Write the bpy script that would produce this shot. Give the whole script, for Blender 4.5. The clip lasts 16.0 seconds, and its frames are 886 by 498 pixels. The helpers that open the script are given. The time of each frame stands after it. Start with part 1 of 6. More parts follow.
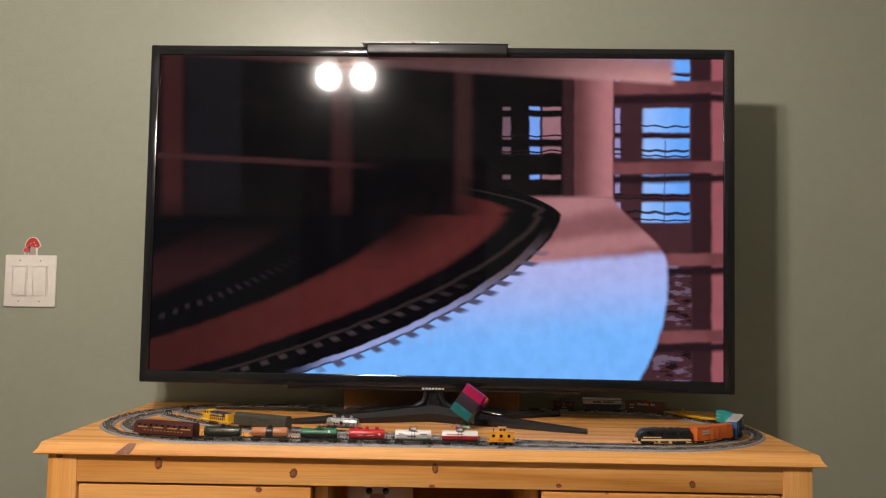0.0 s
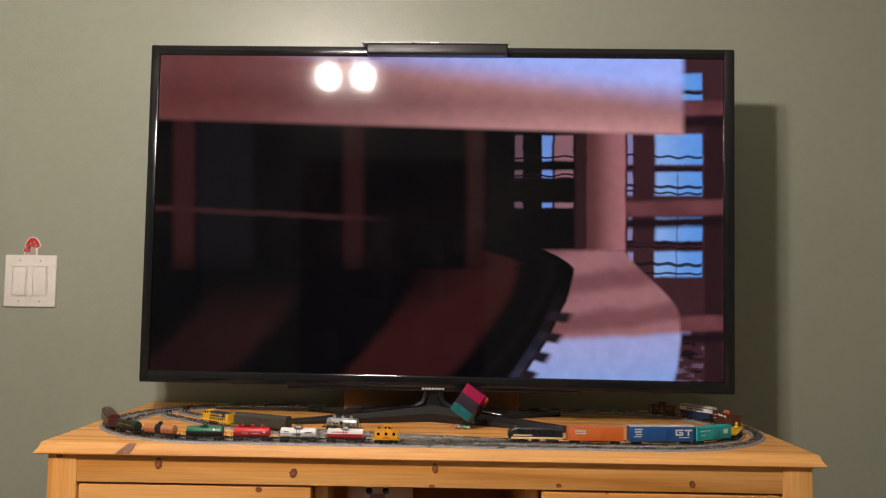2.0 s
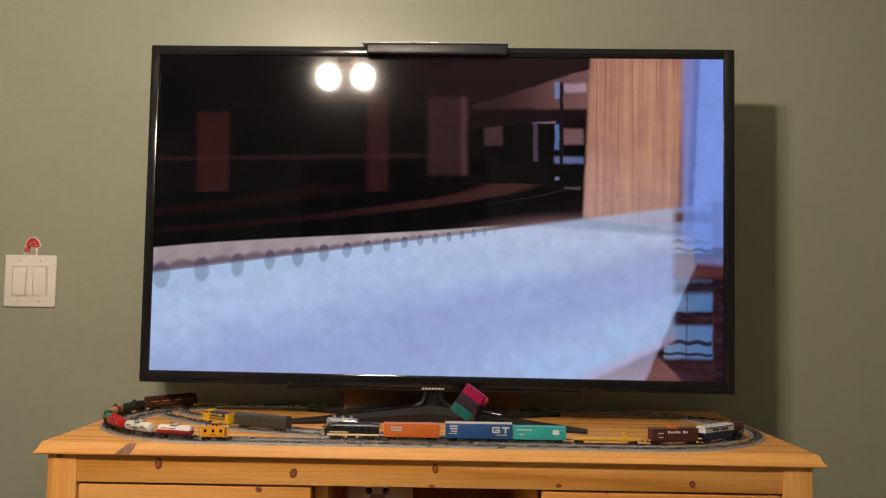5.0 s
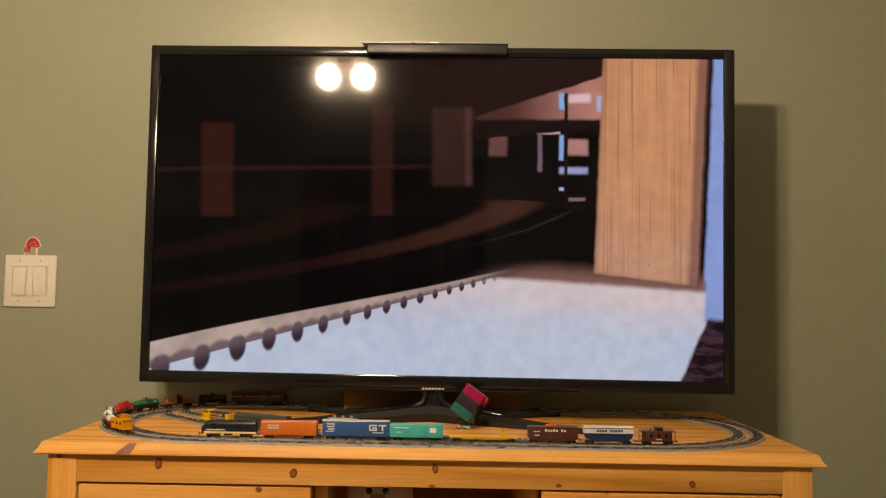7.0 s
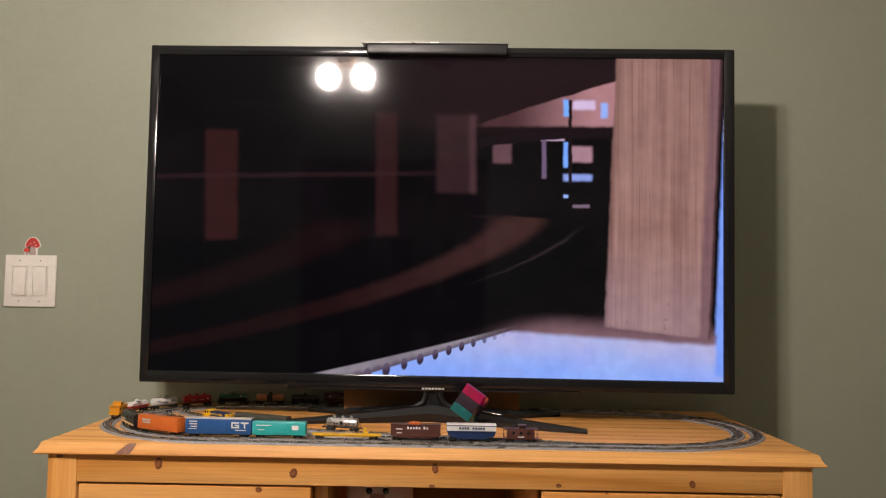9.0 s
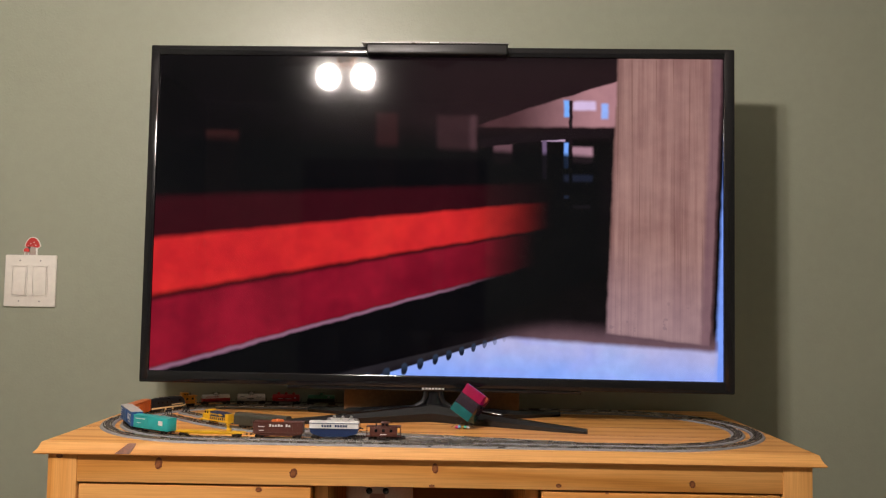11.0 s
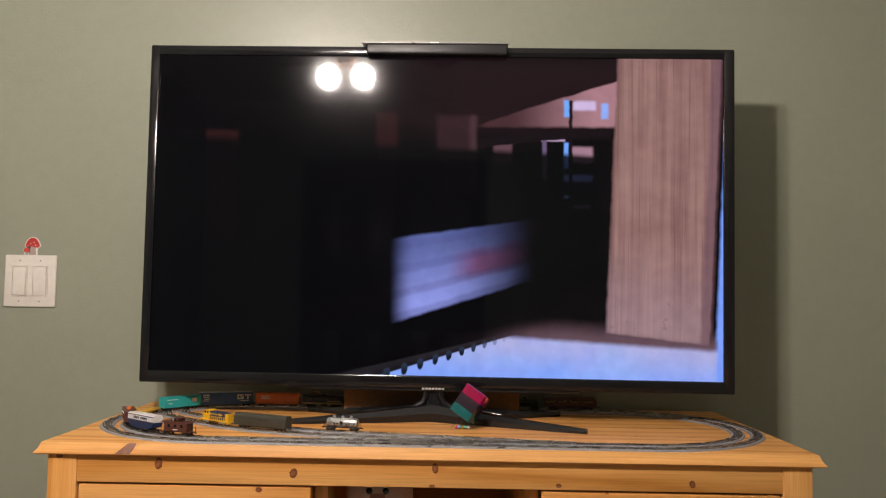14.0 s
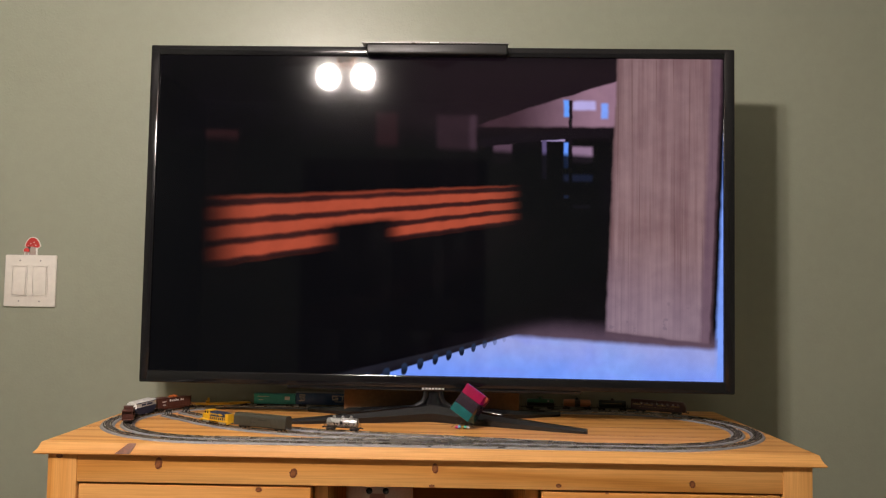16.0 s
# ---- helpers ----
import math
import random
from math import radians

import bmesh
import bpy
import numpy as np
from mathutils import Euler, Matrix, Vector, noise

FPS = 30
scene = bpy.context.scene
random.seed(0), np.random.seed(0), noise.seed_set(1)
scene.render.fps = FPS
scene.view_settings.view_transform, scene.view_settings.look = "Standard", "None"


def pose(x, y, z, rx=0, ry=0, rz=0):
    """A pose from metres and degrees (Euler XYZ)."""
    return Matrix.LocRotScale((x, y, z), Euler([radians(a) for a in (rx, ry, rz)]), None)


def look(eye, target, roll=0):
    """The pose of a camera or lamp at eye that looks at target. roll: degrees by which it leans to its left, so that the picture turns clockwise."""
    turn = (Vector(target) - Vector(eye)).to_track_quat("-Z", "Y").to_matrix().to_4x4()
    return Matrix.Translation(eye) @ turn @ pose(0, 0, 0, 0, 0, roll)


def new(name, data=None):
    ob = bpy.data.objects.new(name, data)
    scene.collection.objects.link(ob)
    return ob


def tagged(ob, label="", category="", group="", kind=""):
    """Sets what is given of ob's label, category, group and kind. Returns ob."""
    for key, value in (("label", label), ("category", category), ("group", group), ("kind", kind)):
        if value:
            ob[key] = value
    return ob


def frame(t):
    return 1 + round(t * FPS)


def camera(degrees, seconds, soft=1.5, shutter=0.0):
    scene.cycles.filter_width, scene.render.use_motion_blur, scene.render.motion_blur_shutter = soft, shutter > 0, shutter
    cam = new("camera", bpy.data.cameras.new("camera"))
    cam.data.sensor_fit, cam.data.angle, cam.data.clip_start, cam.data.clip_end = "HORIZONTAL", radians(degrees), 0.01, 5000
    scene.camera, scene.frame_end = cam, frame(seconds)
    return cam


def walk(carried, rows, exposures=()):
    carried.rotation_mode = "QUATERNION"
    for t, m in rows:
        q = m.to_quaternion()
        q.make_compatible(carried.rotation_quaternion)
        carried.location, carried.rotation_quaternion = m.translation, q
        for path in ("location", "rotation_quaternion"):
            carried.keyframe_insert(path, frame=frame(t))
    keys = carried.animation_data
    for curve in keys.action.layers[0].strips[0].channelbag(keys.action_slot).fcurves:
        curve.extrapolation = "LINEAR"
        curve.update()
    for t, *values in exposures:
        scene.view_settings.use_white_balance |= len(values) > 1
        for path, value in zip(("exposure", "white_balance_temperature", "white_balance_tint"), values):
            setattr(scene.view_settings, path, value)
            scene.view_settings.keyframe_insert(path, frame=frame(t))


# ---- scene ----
# camera: one fixed stand in front of the cabinet
cam = camera(54.3, 16.0, soft=1.2)
TOP = 0.85            # height of the cabinet top
EYE = (0.0, 0.0, 1.08)


def aim(pitch, yaw):
    p, w = radians(pitch), radians(yaw)
    return (EYE[0] + math.sin(w) * math.cos(p), EYE[1] + math.cos(w) * math.cos(p), EYE[2] + math.sin(p))


VIEW = look(EYE, aim(3.335, 0.075), 1.047)
walk(cam, [(0.0, VIEW), (16.0, VIEW)],
     exposures=[(0.0, 0.0, 6500, 10), (2.8, -0.05, 6350, 10), (3.5, -0.26, 6000, 10), (4.2, -0.46, 6250, 10), (5.4, -0.1, 8600, 9), (6.3, -0.05, 11200, 9), (7.0, -0.18, 10000, 9),
                (7.6, -0.1, 8500, 9), (8.2, 0.0, 7100, 11), (9.0, 0.0, 6600, 11), (11.3, 0.0, 6500, 10), (16.0, 0.0, 6500, 10)])

# light: the two lit globes of the ceiling fan behind the camera, and faint evening sky
world = bpy.data.worlds.new("world")
scene.world = world
world.use_nodes = True
world.node_tree.nodes["Background"].inputs[0].default_value = (0.6, 0.7, 1.0, 1)
world.node_tree.nodes["Background"].inputs[1].default_value = 0.02
GLOBE_POWER = 815.0
GLOBE_COLOUR = (1.0, 0.88, 0.80)


# ---------------------------------------------------------------- node helpers
class Sum:
    """A number in a node tree, with plain arithmetic."""

    def __init__(self, tree, socket):
        self.tree, self.socket = tree, socket

    def op(self, kind, *others, clamp=False):
        node = self.tree.nodes.new("ShaderNodeMath")
        node.operation, node.use_clamp = kind, clamp
        for i, value in enumerate((self, *others)):
            if isinstance(value, Sum):
                self.tree.links.new(value.socket, node.inputs[i])
            else:
                node.inputs[i].default_value = value
        return Sum(self.tree, node.outputs[0])

    def __add__(self, o): return self.op("ADD", o)
    def __radd__(self, o): return self.op("ADD", o)
    def __sub__(self, o): return self.op("SUBTRACT", o)

    def turned(self, kind, o):
        """The operation with a plain number before this one."""
        n = self.op(kind, o)
        node = n.socket.node
        self.tree.links.remove(node.inputs[0].links[0])
        node.inputs[0].default_value = o
        self.tree.links.new(self.socket, node.inputs[1])
        return n

    def __rsub__(self, o): return self.turned("SUBTRACT", o)
    def __mul__(self, o): return self.op("MULTIPLY", o)
    def __rmul__(self, o): return self.op("MULTIPLY", o)
    def __truediv__(self, o): return self.op("DIVIDE", o)

    def __rtruediv__(self, o): return self.turned("DIVIDE", o)

    def step(self, lo, hi, first=0.0, last=1.0):
        """first below lo, last above hi, smooth between."""
        n = self.tree.nodes.new("ShaderNodeMapRange")
        n.interpolation_type = "SMOOTHSTEP"
        self.tree.links.new(self.socket, n.inputs[0])
        for k, value in zip((1, 2, 3, 4), (lo, hi, first, last)):
            n.inputs[k].default_value = value
        return Sum(self.tree, n.outputs[0])

    def inside(self, lo, hi, soft):
        half = (hi - lo) / 2
        return (self - (lo + hi) / 2).op("ABSOLUTE").step(half - soft, half + soft, 1.0, 0.0)


def material(name, colour=(0.5, 0.5, 0.5), rough=0.5, metal=0.0, spec=0.5):
    m = bpy.data.materials.new(name)
    m.use_nodes = True
    b = m.node_tree.nodes["Principled BSDF"]
    b.inputs["Base Color"].default_value = (*colour, 1)
    b.inputs["Roughness"].default_value = rough
    b.inputs["Metallic"].default_value = metal
    b.inputs["Specular IOR Level"].default_value = spec
    return m


def noise_node(tree, scale, detail=4.0, vector=None, rough=0.55):
    n = tree.nodes.new("ShaderNodeTexNoise")
    n.inputs["Scale"].default_value, n.inputs["Detail"].default_value = scale, detail
    n.inputs["Roughness"].default_value = rough
    if vector:
        tree.links.new(vector, n.inputs["Vector"])
    return n


def coords(tree, scale=(1, 1, 1), offset=(0, 0, 0)):
    c, m = tree.nodes.new("ShaderNodeTexCoord"), tree.nodes.new("ShaderNodeMapping")
    tree.links.new(c.outputs["Object"], m.inputs["Vector"])
    m.inputs["Scale"].default_value, m.inputs["Location"].default_value = scale, offset
    return m.outputs[0]


def ramp(tree, fac, stops):
    r = tree.nodes.new("ShaderNodeValToRGB")
    tree.links.new(fac, r.inputs[0])
    e = r.color_ramp.elements
    e[0].position, e[0].color = stops[0][0], (*stops[0][1], 1)
    e[1].position, e[1].color = stops[-1][0], (*stops[-1][1], 1)
    for pos, col in stops[1:-1]:
        x = e.new(pos)
        x.color = (*col, 1)
    return r.outputs[0]


def blend(tree, fac, a, b, mode="MIX"):
    """Colour mix; a and b are sockets or triples, fac a socket, Sum or number."""
    n = tree.nodes.new("ShaderNodeMix")
    n.data_type, n.blend_type = "RGBA", mode
    for i, v in ((0, fac), (6, a), (7, b)):
        if isinstance(v, Sum):
            v = v.socket
        if isinstance(v, (int, float)):
            n.inputs[i].default_value = v
        elif isinstance(v, tuple):
            n.inputs[i].default_value = (*v, 1)
        else:
            tree.links.new(v, n.inputs[i])
    return n.outputs[2]


def bump(m, height, strength, distance=0.002):
    t = m.node_tree
    n = t.nodes.new("ShaderNodeBump")
    n.inputs["Strength"].default_value, n.inputs["Distance"].default_value = strength, distance
    t.links.new(height, n.inputs["Height"])
    t.links.new(n.outputs[0], t.nodes["Principled BSDF"].inputs["Normal"])


def worn(name, colour, rough=0.45, metal=0.0, amount=0.18, scale=120.0, relief=0.15, spec=0.5):
    """A plain surface with fine mottling, a broader stain and a little relief."""
    m = material(name, colour, rough, metal, spec)
    t = m.node_tree
    b = t.nodes["Principled BSDF"]
    v = coords(t)
    fine, broad = noise_node(t, scale, 5, v), noise_node(t, scale * 0.11, 3, v)
    dark = tuple(c * (1 - amount) for c in colour)
    light = tuple(min(1, c * (1 + amount * 0.6)) for c in colour)
    one = ramp(t, fine.outputs[0], [(0.3, dark), (0.7, light)])
    two = ramp(t, broad.outputs[0], [(0.35, (1 - amount * 0.6,) * 3), (0.65, (1, 1, 1))])
    t.links.new(blend(t, 1.0, one, two, "MULTIPLY"), b.inputs["Base Color"])
    r = ramp(t, broad.outputs[0], [(0.3, (max(0.02, rough - 0.08),) * 3), (0.7, (min(1, rough + 0.1),) * 3)])
    t.links.new(r, b.inputs["Roughness"])
    if relief:
        bump(m, fine.outputs[0], relief, 0.0006)
    return m


def pine(name, along, knots=True):
    """Clear-lacquered yellow pine, its grain along the axis 0, 1 or 2."""
    m = material(name, (0.6, 0.33, 0.1), 0.55, 0.0, 0.35)
    t = m.node_tree
    b = t.nodes["Principled BSDF"]
    scale = [14.0, 14.0, 14.0]
    scale[along] = 0.9
    info = t.nodes.new("ShaderNodeObjectInfo")
    v0 = coords(t, tuple(scale))
    shift = t.nodes.new("ShaderNodeVectorMath")
    shift.operation = "ADD"
    mul = t.nodes.new("ShaderNodeMath")
    mul.operation = "MULTIPLY"
    mul.inputs[1].default_value = 31.0
    t.links.new(info.outputs["Random"], mul.inputs[0])
    t.links.new(v0, shift.inputs[0])
    t.links.new(mul.outputs[0], shift.inputs[1])
    warp = noise_node(t, 1.6, 3, shift.outputs[0])
    rings = t.nodes.new("ShaderNodeTexWave")
    rings.wave_type, rings.bands_direction = "RINGS", "XYZ"[along]
    rings.inputs["Scale"].default_value, rings.inputs["Distortion"].default_value = 0.55, 9.0
    rings.inputs["Detail"].default_value, rings.inputs["Detail Scale"].default_value = 3.0, 1.2
    t.links.new(shift.outputs[0], rings.inputs["Vector"])
    grain = ramp(t, rings.outputs[1], [(0.0, (0.80, 0.415, 0.132)), (0.6, (0.765, 0.378, 0.112)), (0.88, (0.70, 0.325, 0.080)), (1.0, (0.61, 0.262, 0.055))])
    tone = ramp(t, warp.outputs[0], [(0.3, (0.82, 0.8, 0.76)), (0.7, (1.0, 1.0, 1.0))])
    fibre_scale = [420.0, 420.0, 420.0]
    fibre_scale[along] = 9.0
    fibre = noise_node(t, 1.0, 3, coords(t, tuple(fibre_scale)))
    lines = ramp(t, fibre.outputs[0], [(0.35, (0.86, 0.84, 0.8)), (0.6, (1, 1, 1))])
    col = blend(t, 1.0, blend(t, 1.0, grain, tone, "MULTIPLY"), lines, "MULTIPLY")
    t.links.new(col, b.inputs["Base Color"])
    bump(m, fibre.outputs[0], 0.08, 0.0005)
    b.inputs["Coat Weight"].default_value, b.inputs["Coat Roughness"].default_value = 0.08, 0.35
    return m


def wall_paint(name, colour):
    """Eggshell paint over a rolled orange-peel texture."""
    m = material(name, colour, 0.33, 0.0, 0.5)
    t = m.node_tree
    b = t.nodes["Principled BSDF"]
    v = coords(t)
    broad, peel, fine = noise_node(t, 1.4, 3, v), noise_node(t, 210.0, 3, v), noise_node(t, 45.0, 4, v)
    c = ramp(t, broad.outputs[0], [(0.3, tuple(x * 0.95 for x in colour)), (0.7, tuple(x * 1.04 for x in colour))])
    f = ramp(t, fine.outputs[0], [(0.35, (0.965,) * 3), (0.65, (1.0,) * 3)])
    t.links.new(blend(t, 1.0, c, f, "MULTIPLY"), b.inputs["Base Color"])
    h = ramp(t, peel.outputs[0], [(0.42, (0, 0, 0)), (0.7, (1, 1, 1))])
    bump(m, h, 0.14, 0.0010)
    return m


# ---------------------------------------------------------------- mesh helpers
def box(bm, size, at=(0, 0, 0), turn=None, bevel=0.0, segs=2):
    """A box centred at `at`; with rounded edges when bevel is given."""
    part_ = bmesh.new()
    bmesh.ops.create_cube(part_, size=1.0)
    bmesh.ops.scale(part_, vec=size, verts=part_.verts)
    if bevel:
        bmesh.ops.bevel(part_, geom=part_.edges[:], offset=bevel, segments=segs, affect="EDGES", profile=0.5)
    join(bm, part_, Matrix.Translation(at) @ (turn or Matrix.Identity(4)))


def join(bm, other, m=None):
    me = bpy.data.meshes.new("tmp")
    if m:
        bmesh.ops.transform(other, matrix=m, verts=other.verts)
    other.to_mesh(me)
    other.free()
    bm.from_mesh(me)
    bpy.data.meshes.remove(me)


AXIS = {"x": Matrix.Rotation(radians(90), 4, "Y"), "y": Matrix.Rotation(radians(90), 4, "X"), "z": Matrix.Identity(4)}


def rod(bm, r, length, at=(0, 0, 0), axis="z", r2=None, segs=20, bevel=0.0, turn=None):
    p = bmesh.new()
    bmesh.ops.create_cone(p, cap_ends=True, segments=segs, radius1=r, radius2=r if r2 is None else r2, depth=length)
    if bevel:
        rim = [e for e in p.edges if len(e.link_faces) == 2 and any(len(f.verts) > 4 for f in e.link_faces)]
        bmesh.ops.bevel(p, geom=rim, offset=bevel, segments=2, affect="EDGES", profile=0.5)
    join(bm, p, Matrix.Translation(at) @ (turn or AXIS[axis]))


def ball(bm, r, at=(0, 0, 0), scale=(1, 1, 1), segs=20):
    p = bmesh.new()
    bmesh.ops.create_uvsphere(p, u_segments=segs, v_segments=max(6, segs // 2), radius=r)
    join(bm, p, Matrix.Translation(at) @ Matrix.Diagonal((*scale, 1)))


def prism(bm, outline, depth, at=(0, 0, 0), turn=None, bevel=0.0):
    """A flat outline (x, z) pushed back along y by depth, centred."""
    p = bmesh.new()
    front = [p.verts.new((x, -depth / 2, z)) for x, z in outline]
    face = p.faces.new(front)
    ext = bmesh.ops.extrude_face_region(p, geom=[face])
    bmesh.ops.translate(p, vec=(0, depth, 0), verts=[v for v in ext["geom"] if isinstance(v, bmesh.types.BMVert)])
    bmesh.ops.recalc_face_normals(p, faces=p.faces[:])
    if bevel:
        bmesh.ops.bevel(p, geom=p.edges[:], offset=bevel, segments=2, affect="EDGES", profile=0.5)
    join(bm, p, Matrix.Translation(at) @ (turn or Matrix.Identity(4)))


def tube(bm, points, r, segs=10):
    """A round bar along a line of points."""
    pts = [Vector(p) for p in points]
    rings = []
    for i, p in enumerate(pts):
        d = (pts[min(i + 1, len(pts) - 1)] - pts[max(i - 1, 0)]).normalized()
        a = d.orthogonal().normalized() if i == 0 else (a - d * a.dot(d)).normalized()
        c = d.cross(a)
        rings.append([bm.verts.new(p + (a * math.cos(k * 2 * math.pi / segs) + c * math.sin(k * 2 * math.pi / segs)) * r) for k in range(segs)])
    for q, w in zip(rings, rings[1:]):
        for k in range(segs):
            bm.faces.new((q[k], q[(k + 1) % segs], w[(k + 1) % segs], w[k]))
    bm.faces.new(rings[0][::-1])
    bm.faces.new(rings[-1])


def shade(me, angle=35):
    for p in me.polygons:
        p.use_smooth = True
    me.set_sharp_from_angle(angle=radians(angle))


def part(name, bm, mat, parent=None, label="", m=None):
    """Links a bmesh as one mesh object under a thing or a part."""
    me = bpy.data.meshes.new(name)
    bm.to_mesh(me)
    bm.free()
    shade(me)
    me.materials.append(mat)
    ob = new(name, me)
    if parent:
        ob.parent = parent
    if m:
        ob.matrix_basis = m
    if label:
        ob["label"] = label
    return ob


def thing(name, m, label, category, group="", kind=""):
    ob = new(name)
    ob.empty_display_size = 0.02
    ob.matrix_basis = m
    return tagged(ob, label, category, group, kind)


def slab(name, size, at, mat, label, category, bevel=0.0, kind="structure"):
    bm = bmesh.new()
    box(bm, size, (0, 0, 0), None, bevel)
    return tagged(part(name, bm, mat, None, "", pose(*at)), label, category, "", kind)


def text_mesh(body, size, name, mat, parent, m, depth=0.0002, spread=1.0, width=1.0):
    """Raised lettering, turned into a mesh."""
    cu = bpy.data.curves.new(name, "FONT")
    cu.body, cu.size, cu.extrude, cu.align_x, cu.align_y, cu.space_character = body, size, depth, "CENTER", "CENTER", spread
    cu.resolution_u = 3
    tmp = bpy.data.objects.new("tmp", cu)
    me = bpy.data.meshes.new_from_object(tmp)
    bpy.data.objects.remove(tmp)
    me.name = name
    me.materials.append(mat)
    for v in me.vertices:
        v.co.x *= width
    ob = new(name, me)
    ob.parent, ob.matrix_basis = parent, m
    return ob
# ---------------------------------------------------------------- materials
PAINT = wall_paint("sage_wall_paint", (0.30, 0.315, 0.245))
CEILING_PAINT = wall_paint("white_ceiling_paint", (0.80, 0.79, 0.77))
PINE_X, PINE_Y, PINE_Z = pine("pine_along_x", 0), pine("pine_along_y", 1), pine("pine_along_z", 2)
KNOT = worn("pine_knot", (0.20, 0.060, 0.020), 0.45, 0, 0.4, 300.0, 0.1)
KNOT_CORE = worn("pine_knot_core", (0.30, 0.105, 0.034), 0.45, 0, 0.3, 420.0, 0.1)
DARK_WOOD = worn("dark_room_wood", (0.09, 0.05, 0.03), 0.4)
# kept pale so that the unseen floor bounces fill light
CARPET = worn("pale_bounce_carpet", (0.40, 0.36, 0.31), 0.95, 0, 0.3, 260.0, 0.5)
GLOSS_BLACK = worn("gloss_black_plastic", (0.010, 0.010, 0.012), 0.12, 0, 0.2, 60.0, 0.0)
SATIN_BLACK = worn("satin_black_plastic", (0.014, 0.014, 0.015), 0.42, 0, 0.2, 300.0, 0.06)
GREY_METAL = worn("brushed_grey_plastic", (0.30, 0.29, 0.28), 0.33, 0.3, 0.1, 300.0, 0.05)
WHITE_PLASTIC = worn("ivory_switch_plastic", (0.74, 0.70, 0.64), 0.35, 0, 0.05, 90.0, 0.03)
CARDBOARD = worn("brown_cardboard", (0.17, 0.095, 0.045), 0.85, 0, 0.2, 200.0, 0.2)
SILVER_PRINT = material("silver_print", (0.75, 0.75, 0.76), 0.35)

# ---------------------------------------------------------------- room
WALL_Y = 1.874
# side and back walls, floor and ceiling out of view, sized for bounce light
SOUTH, SIDE, CEIL = -2.60, 2.0, 2.44
slab("wall_north", (2 * SIDE + 0.24, 0.12, CEIL), (0, WALL_Y + 0.06, CEIL / 2), PAINT, "sage green painted wall with orange-peel texture", "wall")
slab("wall_south", (2 * SIDE + 0.24, 0.12, CEIL), (0, SOUTH - 0.06, CEIL / 2), PAINT, "sage green wall behind the viewer, set close for bounce light", "wall")
slab("wall_west", (0.12, WALL_Y - SOUTH, CEIL), (-SIDE - 0.06, (WALL_Y + SOUTH) / 2, CEIL / 2), PAINT, "unseen sage green side wall, set close for bounce light", "wall")
slab("wall_east", (0.12, WALL_Y - SOUTH, CEIL), (SIDE + 0.06, (WALL_Y + SOUTH) / 2, CEIL / 2), PAINT, "unseen sage green side wall, set close for bounce light", "wall")
slab("floor", (2 * SIDE + 0.24, WALL_Y - SOUTH + 0.24, 0.1), (0, (WALL_Y + SOUTH) / 2, -0.05), CARPET, "unseen pale beige floor, added to bounce light", "floor")
slab("ceiling", (2 * SIDE + 0.24, WALL_Y - SOUTH + 0.24, 0.1), (0, (WALL_Y + SOUTH) / 2, CEIL + 0.05), CEILING_PAINT, "plain white painted ceiling", "ceiling")


def door_leaf(x):
    """One dark panelled leaf of the closet doors behind the viewer; the screen mirrors them."""
    bm = bmesh.new()
    box(bm, (0.634, 0.04, 2.04), (0, 0, 1.02), None, 0.003)
    for z in (0.5, 1.45):
        for dx in (-0.15, 0.15):
            box(bm, (0.22, 0.014, 0.72), (dx, 0.024, z), None, 0.006)
    return tagged(part("door_1", bm, DARK_WOOD, None, "", pose(x, SOUTH + 0.022, 0)), "dark brown panelled closet door, closed", "door", "", "structure")


for door_x in (-0.974, -0.338):
    door_leaf(door_x)

GLOBE = bpy.data.materials.new("lit_globe_glass")
GLOBE.use_nodes = True
g = GLOBE.node_tree
g.nodes.remove(g.nodes["Principled BSDF"])
em = g.nodes.new("ShaderNodeEmission")
em.inputs[0].default_value, em.inputs[1].default_value = (*GLOBE_COLOUR, 1), GLOBE_POWER
g.links.new(em.outputs[0], g.nodes["Material Output"].inputs[0])


def ceiling_fan(x, y, z):
    """Fan under the ceiling with two lit globes; only its mirror image in the screen is seen."""
    fan = thing("ceiling_fan", pose(x, y, z), "dark ceiling fan with two lit glass globes", "ceiling fan")
    bm = bmesh.new()
    rod(bm, 0.012, CEIL - z - 0.10, (0, 0, (CEIL - z + 0.10) / 2))
    part("rod", bm, DARK_WOOD, fan)
    bm = bmesh.new()
    rod(bm, 0.09, 0.10, (0, 0, 0.16), "z", 0.07, 32, 0.01)
    part("motor", bm, DARK_WOOD, fan)
    for k in range(5):
        a = radians(72 * k + 20)
        bm = bmesh.new()
        box(bm, (0.46, 0.13, 0.008), (0.34, 0, 0), pose(0, 0, 0, 10, 0, 0), 0.003)
        part("blade", bm, DARK_WOOD, fan, "", pose(0, 0, 0.17, 0, 0, math.degrees(a)))
    bm = bmesh.new()
    rod(bm, 0.03, 0.08, (0, 0, 0.08), "z", 0.05, 24)
    part("light_arm", bm, DARK_WOOD, fan)
    for s in (-1, 1):
        bm = bmesh.new()
        ball(bm, 0.036, (s * 0.062, 0, 0), (1, 1, 1.1), 28)
        part("globe", bm, GLOBE, fan, "glowing white glass globe")
    return fan


ceiling_fan(-0.445, 0.36, 1.852)

# ---------------------------------------------------------------- cabinet
CAB_L, CAB_R, CAB_F, CAB_B = -0.6115, 0.5885, 1.3515, 1.870


